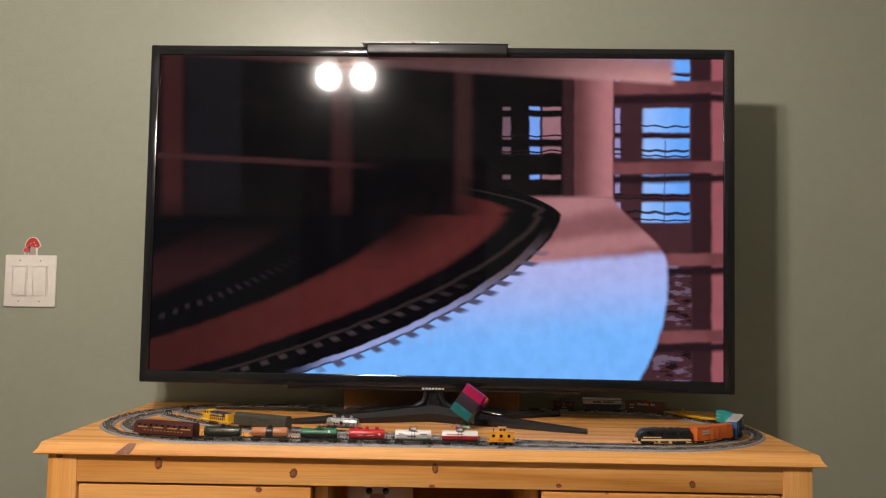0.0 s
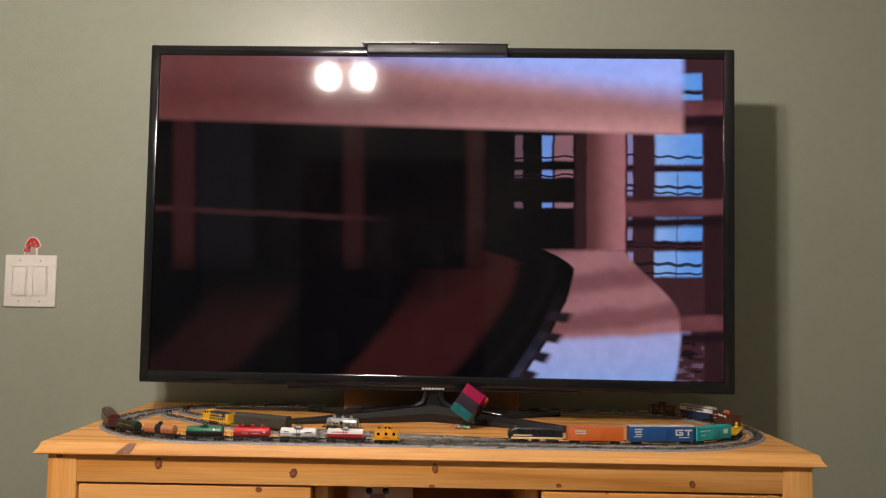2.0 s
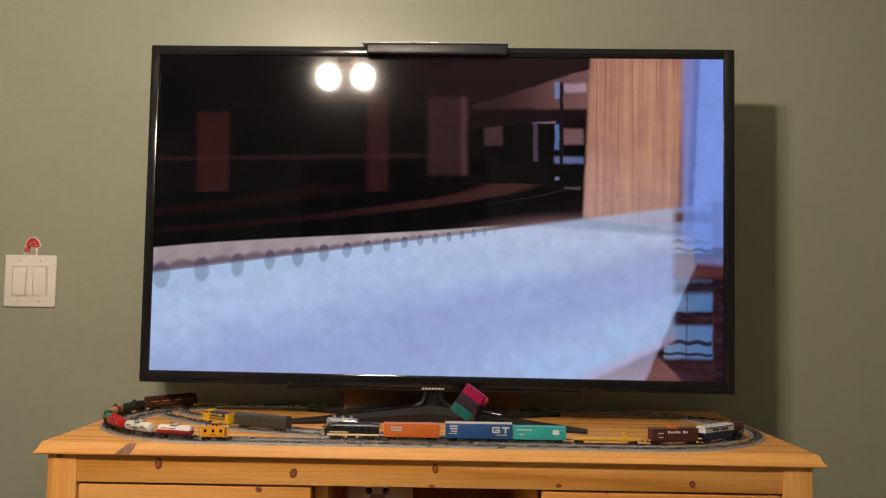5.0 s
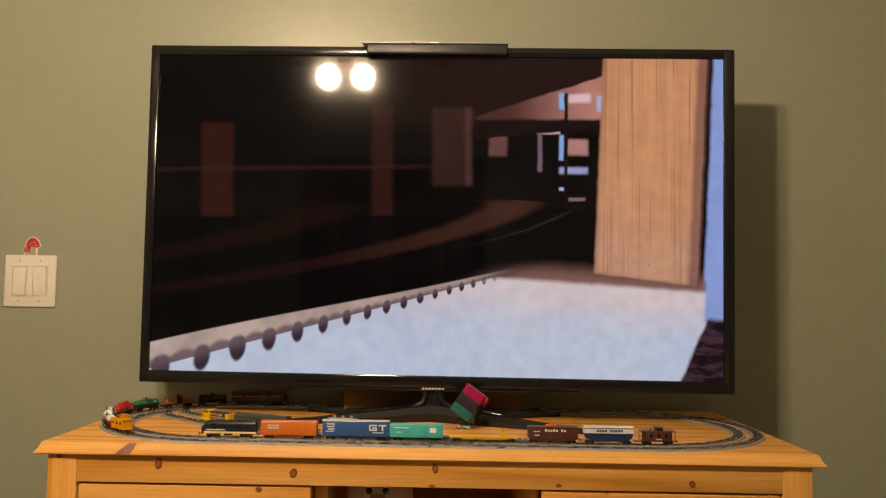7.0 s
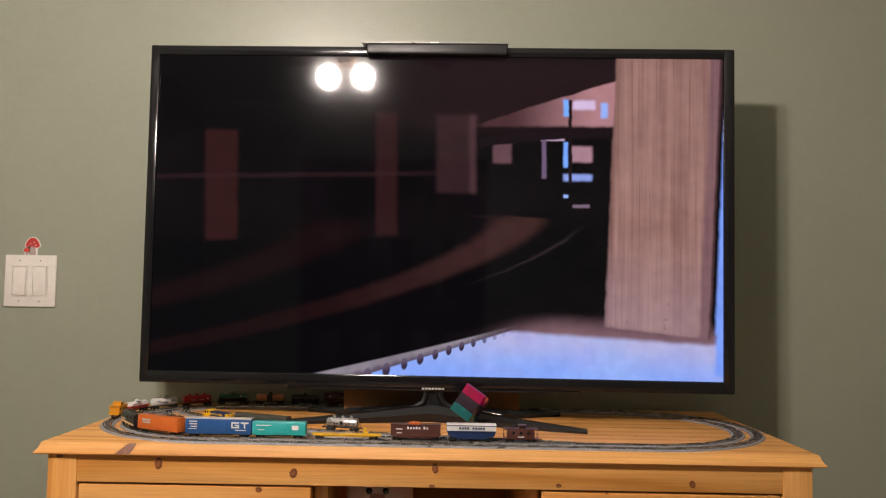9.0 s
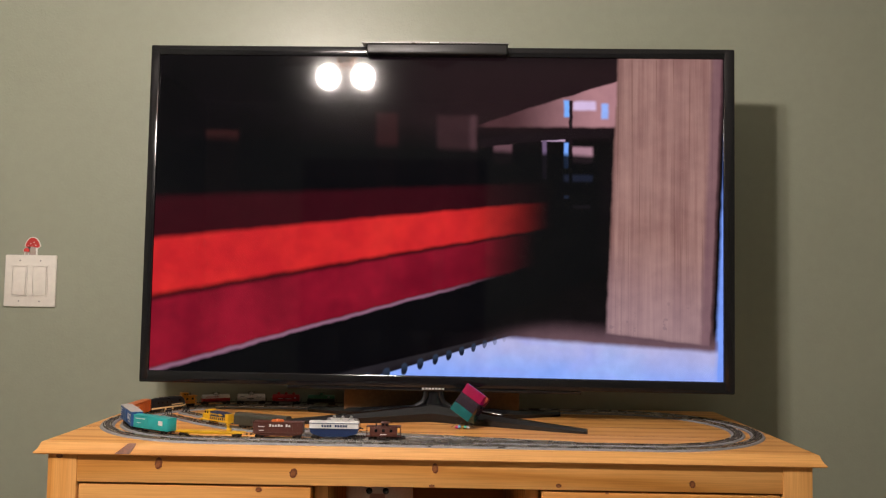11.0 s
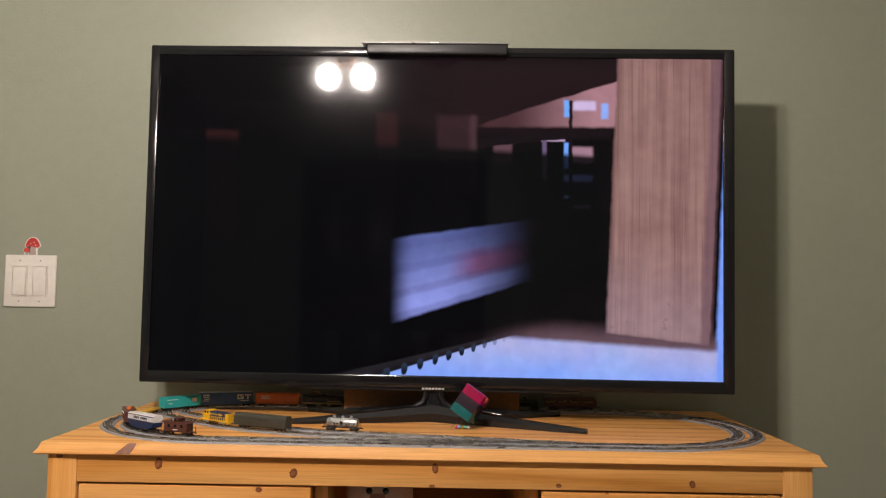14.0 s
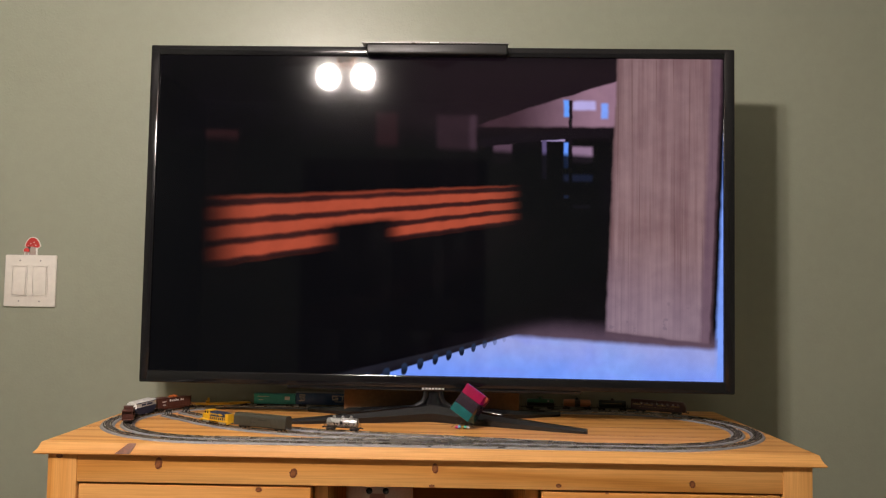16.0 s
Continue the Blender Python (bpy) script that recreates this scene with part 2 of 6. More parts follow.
def knot(parent, x, z, w, h, y, tilt=0):
    bm = bmesh.new()
    rod(bm, 0.5, 0.0012, (0, 0, 0), "y", None, 18)
    bmesh.ops.scale(bm, vec=(w, 1, h), verts=bm.verts)
    for i, v in enumerate(bm.verts):
        v.co.x *= 1 + 0.12 * math.sin(i * 1.7)
    outer = part("knot", bm, KNOT, parent, "dark brown knot in the pine", pose(x, y, z, 0, tilt, 0))
    bm = bmesh.new()
    rod(bm, 0.5, 0.0012, (0, 0, 0), "y", None, 14)
    bmesh.ops.scale(bm, vec=(w * 0.55, 1, h * 0.58), verts=bm.verts)
    part("heart", bm, KNOT_CORE, outer, "reddish heart of the knot", pose(-w * 0.05, -0.0003, -h * 0.05, 0, 12, 0))


def cabinet():
    cab = thing("cabinet", pose(0, 0, 0), "knotty yellow pine cabinet under the television", "cabinet")
    # top board: moulded edge that flares out towards its underside
    bm = bmesh.new()
    profile = [(0.0, TOP), (0.0012, TOP - 0.0006), (0.0018, TOP - 0.0024), (0.0024, TOP - 0.0036), (0.0036, TOP - 0.0070), (0.0064, TOP - 0.0118), (0.0098, TOP - 0.0150), (0.0102, TOP - 0.0166), (0.0086, TOP - 0.018)]
    rings = []
    for out, z in profile:
        rings.append([bm.verts.new((CAB_L - out, CAB_F - out, z)), bm.verts.new((CAB_R + out, CAB_F - out, z)),
                      bm.verts.new((CAB_R + out, CAB_B, z)), bm.verts.new((CAB_L - out, CAB_B, z))])
    for a, b in zip(rings, rings[1:]):
        for k in range(4):
            bm.faces.new((a[k], b[k], b[(k + 1) % 4], a[(k + 1) % 4]))
    bm.faces.new(rings[0])
    bm.faces.new(rings[-1][::-1])
    bmesh.ops.recalc_face_normals(bm, faces=bm.faces[:])
    part("top", bm, PINE_X, cab, "moulded pine top board")
    for y in (1.505, 1.607, 1.742):
        bm = bmesh.new()
        box(bm, (CAB_R - CAB_L - 0.004, 0.0007, 0.0004), ((CAB_L + CAB_R) / 2, y, TOP))
        part("board_joint", bm, KNOT, cab, "thin dark joint between the top's boards")
    F = 1.350
    under = TOP - 0.018
    rail_b = TOP - 0.0606
    # posts
    for x0, x1 in ((-0.6015, -0.5570), (0.5335, 0.5790)):
        for y in (F + 0.02, CAB_B - 0.03):
            bm = bmesh.new()
            box(bm, (x1 - x0, 0.04, under), ((x0 + x1) / 2, y, under / 2), None, 0.0015)
            part("post", bm, PINE_Z, cab)
    bm = bmesh.new()
    box(bm, (0.5335 + 0.5570, 0.02, under - rail_b), ((0.5335 - 0.5570) / 2, F + 0.012, (under + rail_b) / 2), None, 0.001)
    part("front_rail", bm, PINE_X, cab)
    for x in (-0.583, 0.558):
        bm = bmesh.new()
        box(bm, (0.018, CAB_B - 0.05 - F - 0.04, under - 0.05), (x, (CAB_B - 0.05 + F + 0.04) / 2, under / 2 + 0.025))
        part("side_panel", bm, PINE_Z, cab)
    for x in (-0.182, 0.148):
        bm = bmesh.new()
        box(bm, (0.02, CAB_B - F - 0.06, rail_b - 0.05), (x, (CAB_B + F) / 2 - 0.005, rail_b / 2 + 0.025))
        part("divider", bm, PINE_Z, cab)
    bm = bmesh.new()
    box(bm, (1.13, 0.008, under - 0.06), (-0.012, CAB_B - 0.012, under / 2 + 0.03))
    part("back_panel", bm, PINE_X, cab)
    for z in (0.07, rail_b - 0.20):
        bm = bmesh.new()
        box(bm, (0.31, CAB_B - F - 0.08, 0.018), (-0.017, (CAB_B + F) / 2, z))
        part("shelf", bm, PINE_X, cab)
    # doors and drawer fronts each side of the open bay
    for x0, x1 in ((-0.5545, -0.1955), (0.1615, 0.5315)):
        for z0, z1, name in ((rail_b - 0.17, rail_b - 0.0035, "drawer_front"), (0.06, rail_b - 0.176, "door")):
            bm = bmesh.new()
            box(bm, (x1 - x0, 0.019, z1 - z0), (0, 0, 0), None, 0.0022)
            ob = part(name, bm, PINE_X if name == "drawer_front" else PINE_Z, cab, "", pose((x0 + x1) / 2, F + 0.0135, (z0 + z1) / 2))
            bm = bmesh.new()
            ball(bm, 0.015, (0, -0.026, 0), (1, 0.8, 1))
            rod(bm, 0.006, 0.02, (0, -0.016, 0), "y")
            part("knob", bm, PINE_X, ob)
    # knots
    for x, z, w, h, tilt in ((-0.4312, 0.8194, 0.0110, 0.0185, 5), (-0.2227, 0.8081, 0.0115, 0.0150, 20), (-0.0042, 0.8193, 0.0098, 0.0155, -8), (-0.0089, 0.7925, 0.009, 0.0040, 0),
                             (0.1869, 0.7962, 0.0085, 0.0060, 0), (0.3934, 0.8018, 0.0092, 0.0115, -10), (-0.5835, 0.8285, 0.011, 0.006, 0)):
        knot(cab, x, z, w, h, F - 0.0002 if x < -0.57 else F + 0.0016, tilt)
    knot(cab, -0.2759, 0.7815, 0.010, 0.0075, F + 0.0035)
    knot(cab, 0.2620, 0.7860, 0.006, 0.0035, F + 0.0035)
    # long resin streak across the top's front edge
    bm = bmesh.new()
    y = lambda out: CAB_F - out
    pts = [(-0.4957, 0.0100, 0.0158), (-0.4735, 0.0100, 0.0158), (-0.4690, 0.0050, 0.0080), (-0.4665, 0.0016, 0.0008), (-0.4777, 0.0016, 0.0008)]
    top = [bm.verts.new((x, y(o) - 0.0006, TOP - d + 0.0004)) for x, o, d in pts]
    low = [bm.verts.new((x, y(o) + 0.0006, TOP - d - 0.0004)) for x, o, d in pts]
    bm.faces.new(top)
    bm.faces.new(low[::-1])
    for k in range(5):
        bm.faces.new((top[k], low[k], low[(k + 1) % 5], top[(k + 1) % 5]))
    bmesh.ops.recalc_face_normals(bm, faces=bm.faces[:])
    part("knot", bm, KNOT, cab, "long brown knot streak in the edge")
    return cab


cabinet()

# ---------------------------------------------------------------- television
TV_AT = pose(-0.0115, 1.6545, TOP + 0.063, 0, 0, -2.13)
TW, TH = 1.1355, 0.657
SX0, SX1, SZ0, SZ1 = -0.5495, 0.5465, 0.0210, 0.6375


def television():
    tv = thing("television", TV_AT, "large flat black television on a curved stand, playing a train film", "television")
    bm = bmesh.new()
    # bezel: four bars with rounded outer edges
    d = 0.020
    box(bm, (TW, d, TH - SZ1), (0, d / 2, (TH + SZ1) / 2), None, 0.003)
    box(bm, (TW, d, SZ0 + 0.002), (0, d / 2, SZ0 / 2 - 0.001), None, 0.003)
    box(bm, (SX0 + TW / 2, d, TH - 0.004), ((SX0 - TW / 2) / 2, d / 2 - 0.0004, TH / 2), None, 0.003)
    box(bm, (TW / 2 - SX1, d, TH - 0.004), ((SX1 + TW / 2) / 2, d / 2 - 0.0004, TH / 2), None, 0.003)
    part("bezel", bm, GLOSS_BLACK, tv, "glossy black bezel")
    bm = bmesh.new()
    box(bm, (0.56, 0.004, 0.009), (0, 0.0045, -0.0035), None, 0.0012)
    part("lower_trim", bm, GLOSS_BLACK, tv)
    bm = bmesh.new()
    box(bm, (TW - 0.01, 0.022, TH - 0.01), (0, 0.0285, TH / 2), None, 0.008)
    box(bm, (TW - 0.30, 0.03, TH - 0.16), (0, 0.045, TH / 2 - 0.03), None, 0.014)
    part("back_shell", bm, SATIN_BLACK, tv)
    # maker's mark as plain bars
    for k in range(7):
        bm = bmesh.new()
        box(bm, (0.0046, 0.0008, 0.0058), (0, 0, 0), None, 0.0002)
        part("maker_mark", bm, SILVER_PRINT, tv, "", pose(-0.0195 + k * 0.0063, -0.0002 + 0.0024, -0.0018))
    # neck: a flared saddle and the four-legged base
    floor_z = -0.063
    for s in (-1, 1):
        pts = [(s * 0.0135, 0.012, 0.0), (s * 0.0145, 0.012, -0.018), (s * 0.020, 0.010, -0.031), (s * 0.036, 0.006, -0.040), (s * 0.075, 0.0, -0.045), (s * 0.13, -0.01, -0.049)]
        bm = bmesh.new()
        tube(bm, pts, 0.0065, 14)
        part("neck_arm", bm, GLOSS_BLACK, tv, "curved glossy black arm of the stand")
    bm = bmesh.new()
    prism(bm, [(-0.0105, 0.002), (0.0105, 0.002), (0.011, -0.022), (0.017, -0.042), (0.05, -0.054), (-0.05, -0.054), (-0.017, -0.042), (-0.011, -0.022)], 0.016, (0, 0.018, 0), None, 0.001)
    part("neck", bm, GLOSS_BLACK, tv)
    for x, y in ((-0.265, -0.085), (0.276, -0.121), (-0.255, 0.095), (0.25, 0.105)):
        bm = bmesh.new()
        n, prev = 9, None
        for i in range(n):
            t = i / (n - 1)
            cx, cy = x * t, 0.005 + (y - 0.005) * t
            w = 0.024 * (1 - t) + 0.0085 * t
            if i == n - 1:
                w *= 0.45
            hgt = 0.022 * (1 - t) ** 1.3 + 0.0085
            dx, dy = Vector((x, y)).normalized()
            ring = [bm.verts.new((cx - dy * w * a, cy + dx * w * a, floor_z + hgt * b)) for a, b in ((-1, 0), (1, 0), (1, 0.55), (0.55, 1), (-0.55, 1), (-1, 0.55))]
            if prev:
                for k in range(6):
                    bm.faces.new((prev[k], ring[k], ring[(k + 1) % 6], prev[(k + 1) % 6]))
            else:
                bm.faces.new(ring[::-1])
            prev = ring
        bm.faces.new(prev)
        bmesh.ops.recalc_face_normals(bm, faces=bm.faces[:])
        part("leg", bm, GLOSS_BLACK, tv)
    return tv


TV = television()


# ---------------------------------------------------------------- the moving picture on the screen
# The film shown by the set: a helix of model track, first rising past the decks, then a goods train going by.
# Its grid runs from about 270 to 1285 across and from 97 to 680 down.
def picture_place(gx, gy):
    """Grid place -> place in the set's own space."""
    u, v = (gx - 275) / 1007, (gy - 100) / 566
    for _ in range(6):
        u = (gx - 284 + 19 * v) / (998 + 19 * v)
        v = (gy - 97 - 7 * u) / (558 + 16 * u)
    return SX0 + u * (SX1 - SX0), SZ1 - v * (SZ1 - SZ0)


def picture_line(x0, y0, x1, y1):
    """The pose of a marker whose own x axis lies on a line of the picture."""
    a, b = picture_place(x0, y0), picture_place(x1, y1)
    return pose((a[0] + b[0]) / 2, 0.012, (a[1] + b[1]) / 2, 0, -math.degrees(math.atan2(b[1] - a[1], b[0] - a[0])), 0)


def marker(name):
    ob = new(name)
    ob.parent, ob.empty_display_size = TV, 0.01
    return ob


DECK_LOW, DECK_HIGH = marker("picture_deck_low"), marker("picture_deck_high")
RISE, PASSING = marker("picture_rise"), marker("picture_train")


def rgb(r, g, b):
    """A display colour as linear light."""
    return tuple(((c / 255) / 12.92 if c / 255 <= 0.04045 else ((c / 255 + 0.055) / 1.055) ** 2.4) for c in (r, g, b))


def screen_material(lo, hi):
    """The lit picture for the stretch of the screen between lo and hi across."""

    def here(x0, x1, before=34):
        """Whether a feature can come into this stretch at any time."""
        return x1 + 40 > lo and x0 - before < hi

    m = material("lit_screen", (0.0012, 0.0012, 0.0016), 0.045, 0.0, 0.26)
    m.node_tree.nodes["Principled BSDF"].inputs["Coat Weight"].default_value = 0.05
    m.node_tree.nodes["Principled BSDF"].inputs["Coat Roughness"].default_value = 0.12
    t = m.node_tree

    def axis(ob, name):
        c = t.nodes.new("ShaderNodeTexCoord")
        c.object = ob
        sep = t.nodes.new("ShaderNodeSeparateXYZ")
        t.links.new(c.outputs["Object"], sep.inputs[0])
        return Sum(t, sep.outputs[name])

    def grain(scale, sx=1.0, sz=1.0, detail=3.0, offset=0.0):
        n = noise_node(t, scale, detail, coords(t, (sx, 1.0, sz), (offset, 0, 0)))
        return Sum(t, n.outputs[0])

    own_x, own_z = axis(None, "X"), axis(None, "Z")
    u = (own_x - SX0) * (1 / (SX1 - SX0))
    v = (SZ1 - own_z) * (1 / (SZ1 - SZ0))
    blocks = (grain(26.0, 1.0, 1.0, 5.0) - 0.5) * 6.0
    X = 284.0 - 19.0 * v + (998.0 + 19.0 * v) * u + blocks
    Y = 97.0 + 7.0 * u + (558.0 + 16.0 * u) * v + blocks
    below_low = axis(DECK_LOW, "Z") * -1000.0        # over zero under the upper deck's lower edge
    below_high = axis(DECK_HIGH, "Z") * -1000.0      # over zero under the deck's rear edge
    d1 = (own_x - axis(RISE, "X")) * 1000.0
    d2 = (own_z - axis(RISE, "Z")) * 1000.0
    v0 = (own_x - axis(PASSING, "X")) * 10.0
    cool = (own_z - axis(PASSING, "Z")) * 10.0

    mottle = grain(7.0)
    streak = grain(60.0, 1.0, 0.04)

    def rect(x, y, x0, x1, y0, y1, soft=3.5):
        soft = max(soft, min(4.0, 0.3 * (y1 - y0), 0.3 * (x1 - x0)))
        return x.inside(x0, x1, soft) * y.inside(y0, y1, soft)

    def put(base, mask, colour):
        return blend(t, mask, base, colour)

    # ---- lower level of the helix
    A, B = X - 0.06 * d1 - d1.step(70, 112) * 25.0, Y - d1
    wall_y = Y / (1.0 + 0.00256 * d1)              # window wall and far windows climb less than the deck
    far_low = Y / (1.0 + 0.00167 * d1)
    col = blend(t, mottle.step(0.35, 0.7), rgb(4, 4, 6), rgb(15, 10, 12))
    for x0, x1, c in ((286, 324, rgb(74, 36, 38)), (592, 628, rgb(62, 32, 34)), (812, 842, rgb(66, 40, 38)), (330, 430, rgb(26, 24, 30))):
        if here(x0, x1):
            col = put(col, rect(A, B, x0, x1, 90, 420, 9) * (1.0 - B.step(330, 420)) * 0.52, c)
    if here(250, 700):
        col = put(col, (B - A * 0.05).inside(258, 268, 4) * (1.0 - A.step(560, 700)), rgb(58, 32, 34))
    # curved decks: rings round the far centre of the bend
    bx = (A - 300.0) * (1 / 700.0)
    low = B.step(380, 390)
    grow = 1.0 / (1.0 + 0.006 * d1 + (d1 - 75.0).op("MAXIMUM", 0.0) * 0.0122)
    early = 1.0 - d1.step(15, 62)
    by = (B - 385.0).op("ABSOLUTE") * ((1 / 150.0) + (grow * (1 / 320.0) - 1 / 150.0) * low)
    ring = (bx.op("ABSOLUTE").op("POWER", 1.5) + by.op("POWER", 1.5)).op("POWER", 0.6667)
    near_x = (A + 300.0) * (1 / 1205.0)
    near_y = (B - 375.0).op("ABSOLUTE") * ((1 / 130.0) + (grow * (1 / 380.0) - 1 / 130.0) * low)
    inner = (near_x.op("ABSOLUTE").op("POWER", 1.5) + near_y.op("POWER", 1.5)).op("POWER", 0.6667)
    ground = low + (1.0 - low) * B.step(296, 330) * A.step(790, 890)
    if here(250, 1010):
        col = put(col, ground * (1.0 - ring.step(0.98, 1.0)), rgb(5, 5, 8))
    warm = A.step(240, 700) * 0.5 + 0.5
    dim = (1.0 - d1.step(20, 110) * 0.3) * (B.step(385, 500) + A.step(680, 880)).op("MINIMUM", 1.0)
    if here(250, 920):
        col = put(col, ground * inner.inside(0.85, 1.0, 0.012) * warm * dim * (0.55 + early * 0.35), rgb(84, 36, 34))
    if here(250, 860):
        col = put(col, ground * inner.inside(0.56, 0.69, 0.02) * warm * dim * 0.8, rgb(64, 32, 34))
    if here(250, 960):
        col = put(col, ground * inner.inside(1.045, 1.055, 0.005) * (0.1 + early * 0.4) * dim, rgb(62, 48, 48))
    angle = by.op("ARCTAN2", bx)
    teeth = (angle * 95.0).op("SINE")
    if here(250, 930):
        col = put(col, ground * inner.inside(1.06, 1.08, 0.008) * teeth.step(-0.2, 0.8) * 0.35 * early * B.step(480, 560) * dim, rgb(92, 78, 80))
    if here(250, 600):
        col = put(col, ground * inner.inside(0.765, 0.785, 0.008) * teeth.step(-0.3, 0.8) * 0.28 * early * (1.0 - A.step(380, 600)) * dim, rgb(70, 58, 64))
    # lower window wall at the side
    side = A.step(1086, 1092)
    if here(1080, 1300, 8):
        col = put(col, side, rgb(66, 38, 44))
    if here(1228, 1262, 8):
        col = put(col, rect(A, B, 1228, 1262, 90, 680, 4), rgb(48, 26, 32))
    if here(1250, 1300, 8):
        col = put(col, A.step(1258, 1266), rgb(150, 84, 92))
    if here(1092, 1226, 8):
        wire = (A * 0.19).op("SINE") * 0.8 + (A * 0.03).op("SINE") * 1.2 + (mottle - 0.5) * 3.0
        rows = 0.0
        for y0, y1 in ((104, 128), (133, 143), (192, 236), (247, 281), (311, 346), (361, 397)):
            rows = wall_y.inside(y0, y1, 3) + rows
        col = put(col, A.inside(1140, 1224, 3) * rows, blend(t, (A - 1100.0).step(30, 120), rgb(150, 190, 252), rgb(104, 168, 252)))
        col = put(col, A.inside(1094, 1103, 2) * rows, rgb(150, 140, 190))
        cable, k = 0.0, 0
        for yw, thick in ((131, 2.0), (224, 1.6), (242, 2.6), (268, 2.2), (277, 1.5), (349, 2.6), (355, 1.6), (379, 2.4), (392, 1.5)):
            k += 1
            cable = (wall_y + wire * (0.7 + 0.3 * (k % 3)) - yw).inside(-thick, thick, 1.2) + cable
        col = put(col, cable * A.inside(1092, 1224, 3) * 0.92, rgb(30, 20, 32))
        col = put(col, (A - 1183.0 + (wall_y - 180.0) * 0.02).inside(-1.5, 1.5, 1.2) * wall_y.inside(250, 400, 4) * 0.5, rgb(60, 44, 70))
        # stacked odds and ends on the lower shelves
        clutter = grain(22.0, 1.0, 3.2, 3.0, 4.0)
        low_shelf = wall_y.inside(478, 578, 4) + wall_y.inside(612, 690, 4)
        col = put(col, low_shelf * A.inside(1160, 1226, 3) * clutter.step(0.52, 0.60), rgb(104, 84, 104))
        col = put(col, low_shelf * A.inside(1160, 1226, 3) * (1.0 - clutter.step(0.38, 0.46)), rgb(24, 14, 20))
        col = put(col, rect(A, wall_y, 1160, 1204, 470, 486, 3), rgb(150, 136, 178))
    if here(1106, 1142, 8):
        col = put(col, rect(A, wall_y, 1106, 1142, 170, 350, 6), rgb(60, 34, 40))
    if here(1086, 1300, 8):
        for y in (146, 290, 455, 590):
            col = put(col, side * (wall_y + (A - 1090.0) * 0.02).inside(y, y + 22, 4), blend(t, mottle.step(0.35, 0.65), rgb(92, 50, 54), rgb(122, 72, 76)))
            col = put(col, side * (wall_y + (A - 1090.0) * 0.02).inside(y + 24, y + 38, 5), rgb(34, 19, 26))
    if here(896, 999, 8):
        rows = 0.0
        for y0, y1 in ((190, 196), (208, 248), (262, 274), (312, 320)):
            rows = far_low.inside(y0, y1, min(2.5, 0.3 * (y1 - y0))) + rows
        for x0, x1, c in ((944, 962, rgb(120, 160, 240)), (966, 999, rgb(150, 106, 116)), (896, 910, rgb(110, 84, 96))):
            col = put(col, A.inside(x0, x1, 2.5) * rows, c)
    if here(890, 1000, 8):
        for yw in (242, 270, 276):
            col = put(col, (far_low + (A * 0.11).op("SINE") * 1.6 - yw).inside(-1.4, 1.4, 1.0) * A.inside(890, 1000, 3), rgb(26, 16, 22))
    if here(1002, 1024, 8):
        col = put(col, rect(A, B, 1002, 1024, 140, 352, 5), rgb(50, 28, 32))
    pillar = A.inside(1022, 1090, 3) * B.inside(100, 352, 3)
    if here(1020, 1092, 8):
        col = put(col, pillar, blend(t, A.step(1026, 1088), rgb(96, 56, 58), rgb(176, 116, 120)))
    # bright deck outside the bend
    edge = 1186.0 - ((B - 500.0) * (B - 500.0)) * 0.0016 - (1.0 - B.step(350, 470)) * 62.0
    in_deck = here(540, 1200)
    deck = ring.step(0.995, 1.005) * (1.0 - ((A - edge) * 0.2).step(-1, 1)) * B.step(346, 356)
    shade_line = (B + (A - 960.0) * 0.06 + (mottle - 0.5) * 30.0)
    lit = (shade_line - 0.5 * d1).step(456, 474)
    glow = blend(t, (shade_line - 0.5 * d1).step(470, 620), rgb(172, 178, 232), rgb(116, 180, 252))
    pink = blend(t, (B * 0.085 + A * 0.012 + mottle * 4.0).op("SINE").step(-1, 1), rgb(132, 84, 88), rgb(168, 116, 120))
    if in_deck:
        col = put(col, deck, blend(t, lit, pink, glow))
    if here(540, 1010):
        col = put(col, ring.inside(0.975, 1.03, 0.012) * (teeth + (mottle - 0.5) * 1.2).step(-0.5, 0.8) * B.step(430, 470) * A.step(540, 600), blend(t, early, rgb(34, 26, 36), rgb(78, 78, 108)))
    if here(500, 1000):
        col = put(col, ring.inside(0.966, 0.992, 0.006) * B.step(400, 480) * A.step(500, 640) * (0.08 + early * 0.9), blend(t, B.step(470, 600), rgb(90, 76, 82), rgb(150, 160, 214)))
    lower = blend(t, d1.step(20, 110) * 0.45, col, blend(t, 1.0, col, (0.45, 0.40, 0.42), "MULTIPLY"))

    # ---- upper level, at rest from the ninth second
    C, D = X - 0.20 * d2, Y - d2
    far_y = Y - 0.10 * d2 + d2 * d2 * 0.000315
    far_x = X - 0.08 * d2
    bend_y = (Y - 395.0 - 0.33 * d2) / (1.0 + 0.0032 * d2).op("MAXIMUM", 0.16) + 395.0
    present = v0.step(-0.5, 0.2)
    col = blend(t, mottle.step(0.3, 0.7), rgb(4, 4, 6), rgb(13, 9, 13))
    col = put(col, (far_y * 1.0).inside(100, 235, 30) * X.step(500, 900) * 0.6, rgb(44, 26, 30))
    for x0, x1, y0, y1, c in ((366, 424, 232, 500, rgb(64, 30, 30)), (672, 710, 200, 420, rgb(60, 30, 32)), (780, 838, 205, 345, rgb(66, 42, 46)), (838, 850, 205, 345, rgb(96, 66, 72))):
        if here(x0, x1):
            col = put(col, rect(far_x, far_y, x0, x1, y0, y1, 6) * 0.55, c)
    if here(250, 860):
        col = put(col, (far_y + X * 0.01).inside(314, 322, 3) * (1.0 - X.step(700, 860)) * 0.35, rgb(60, 36, 40))
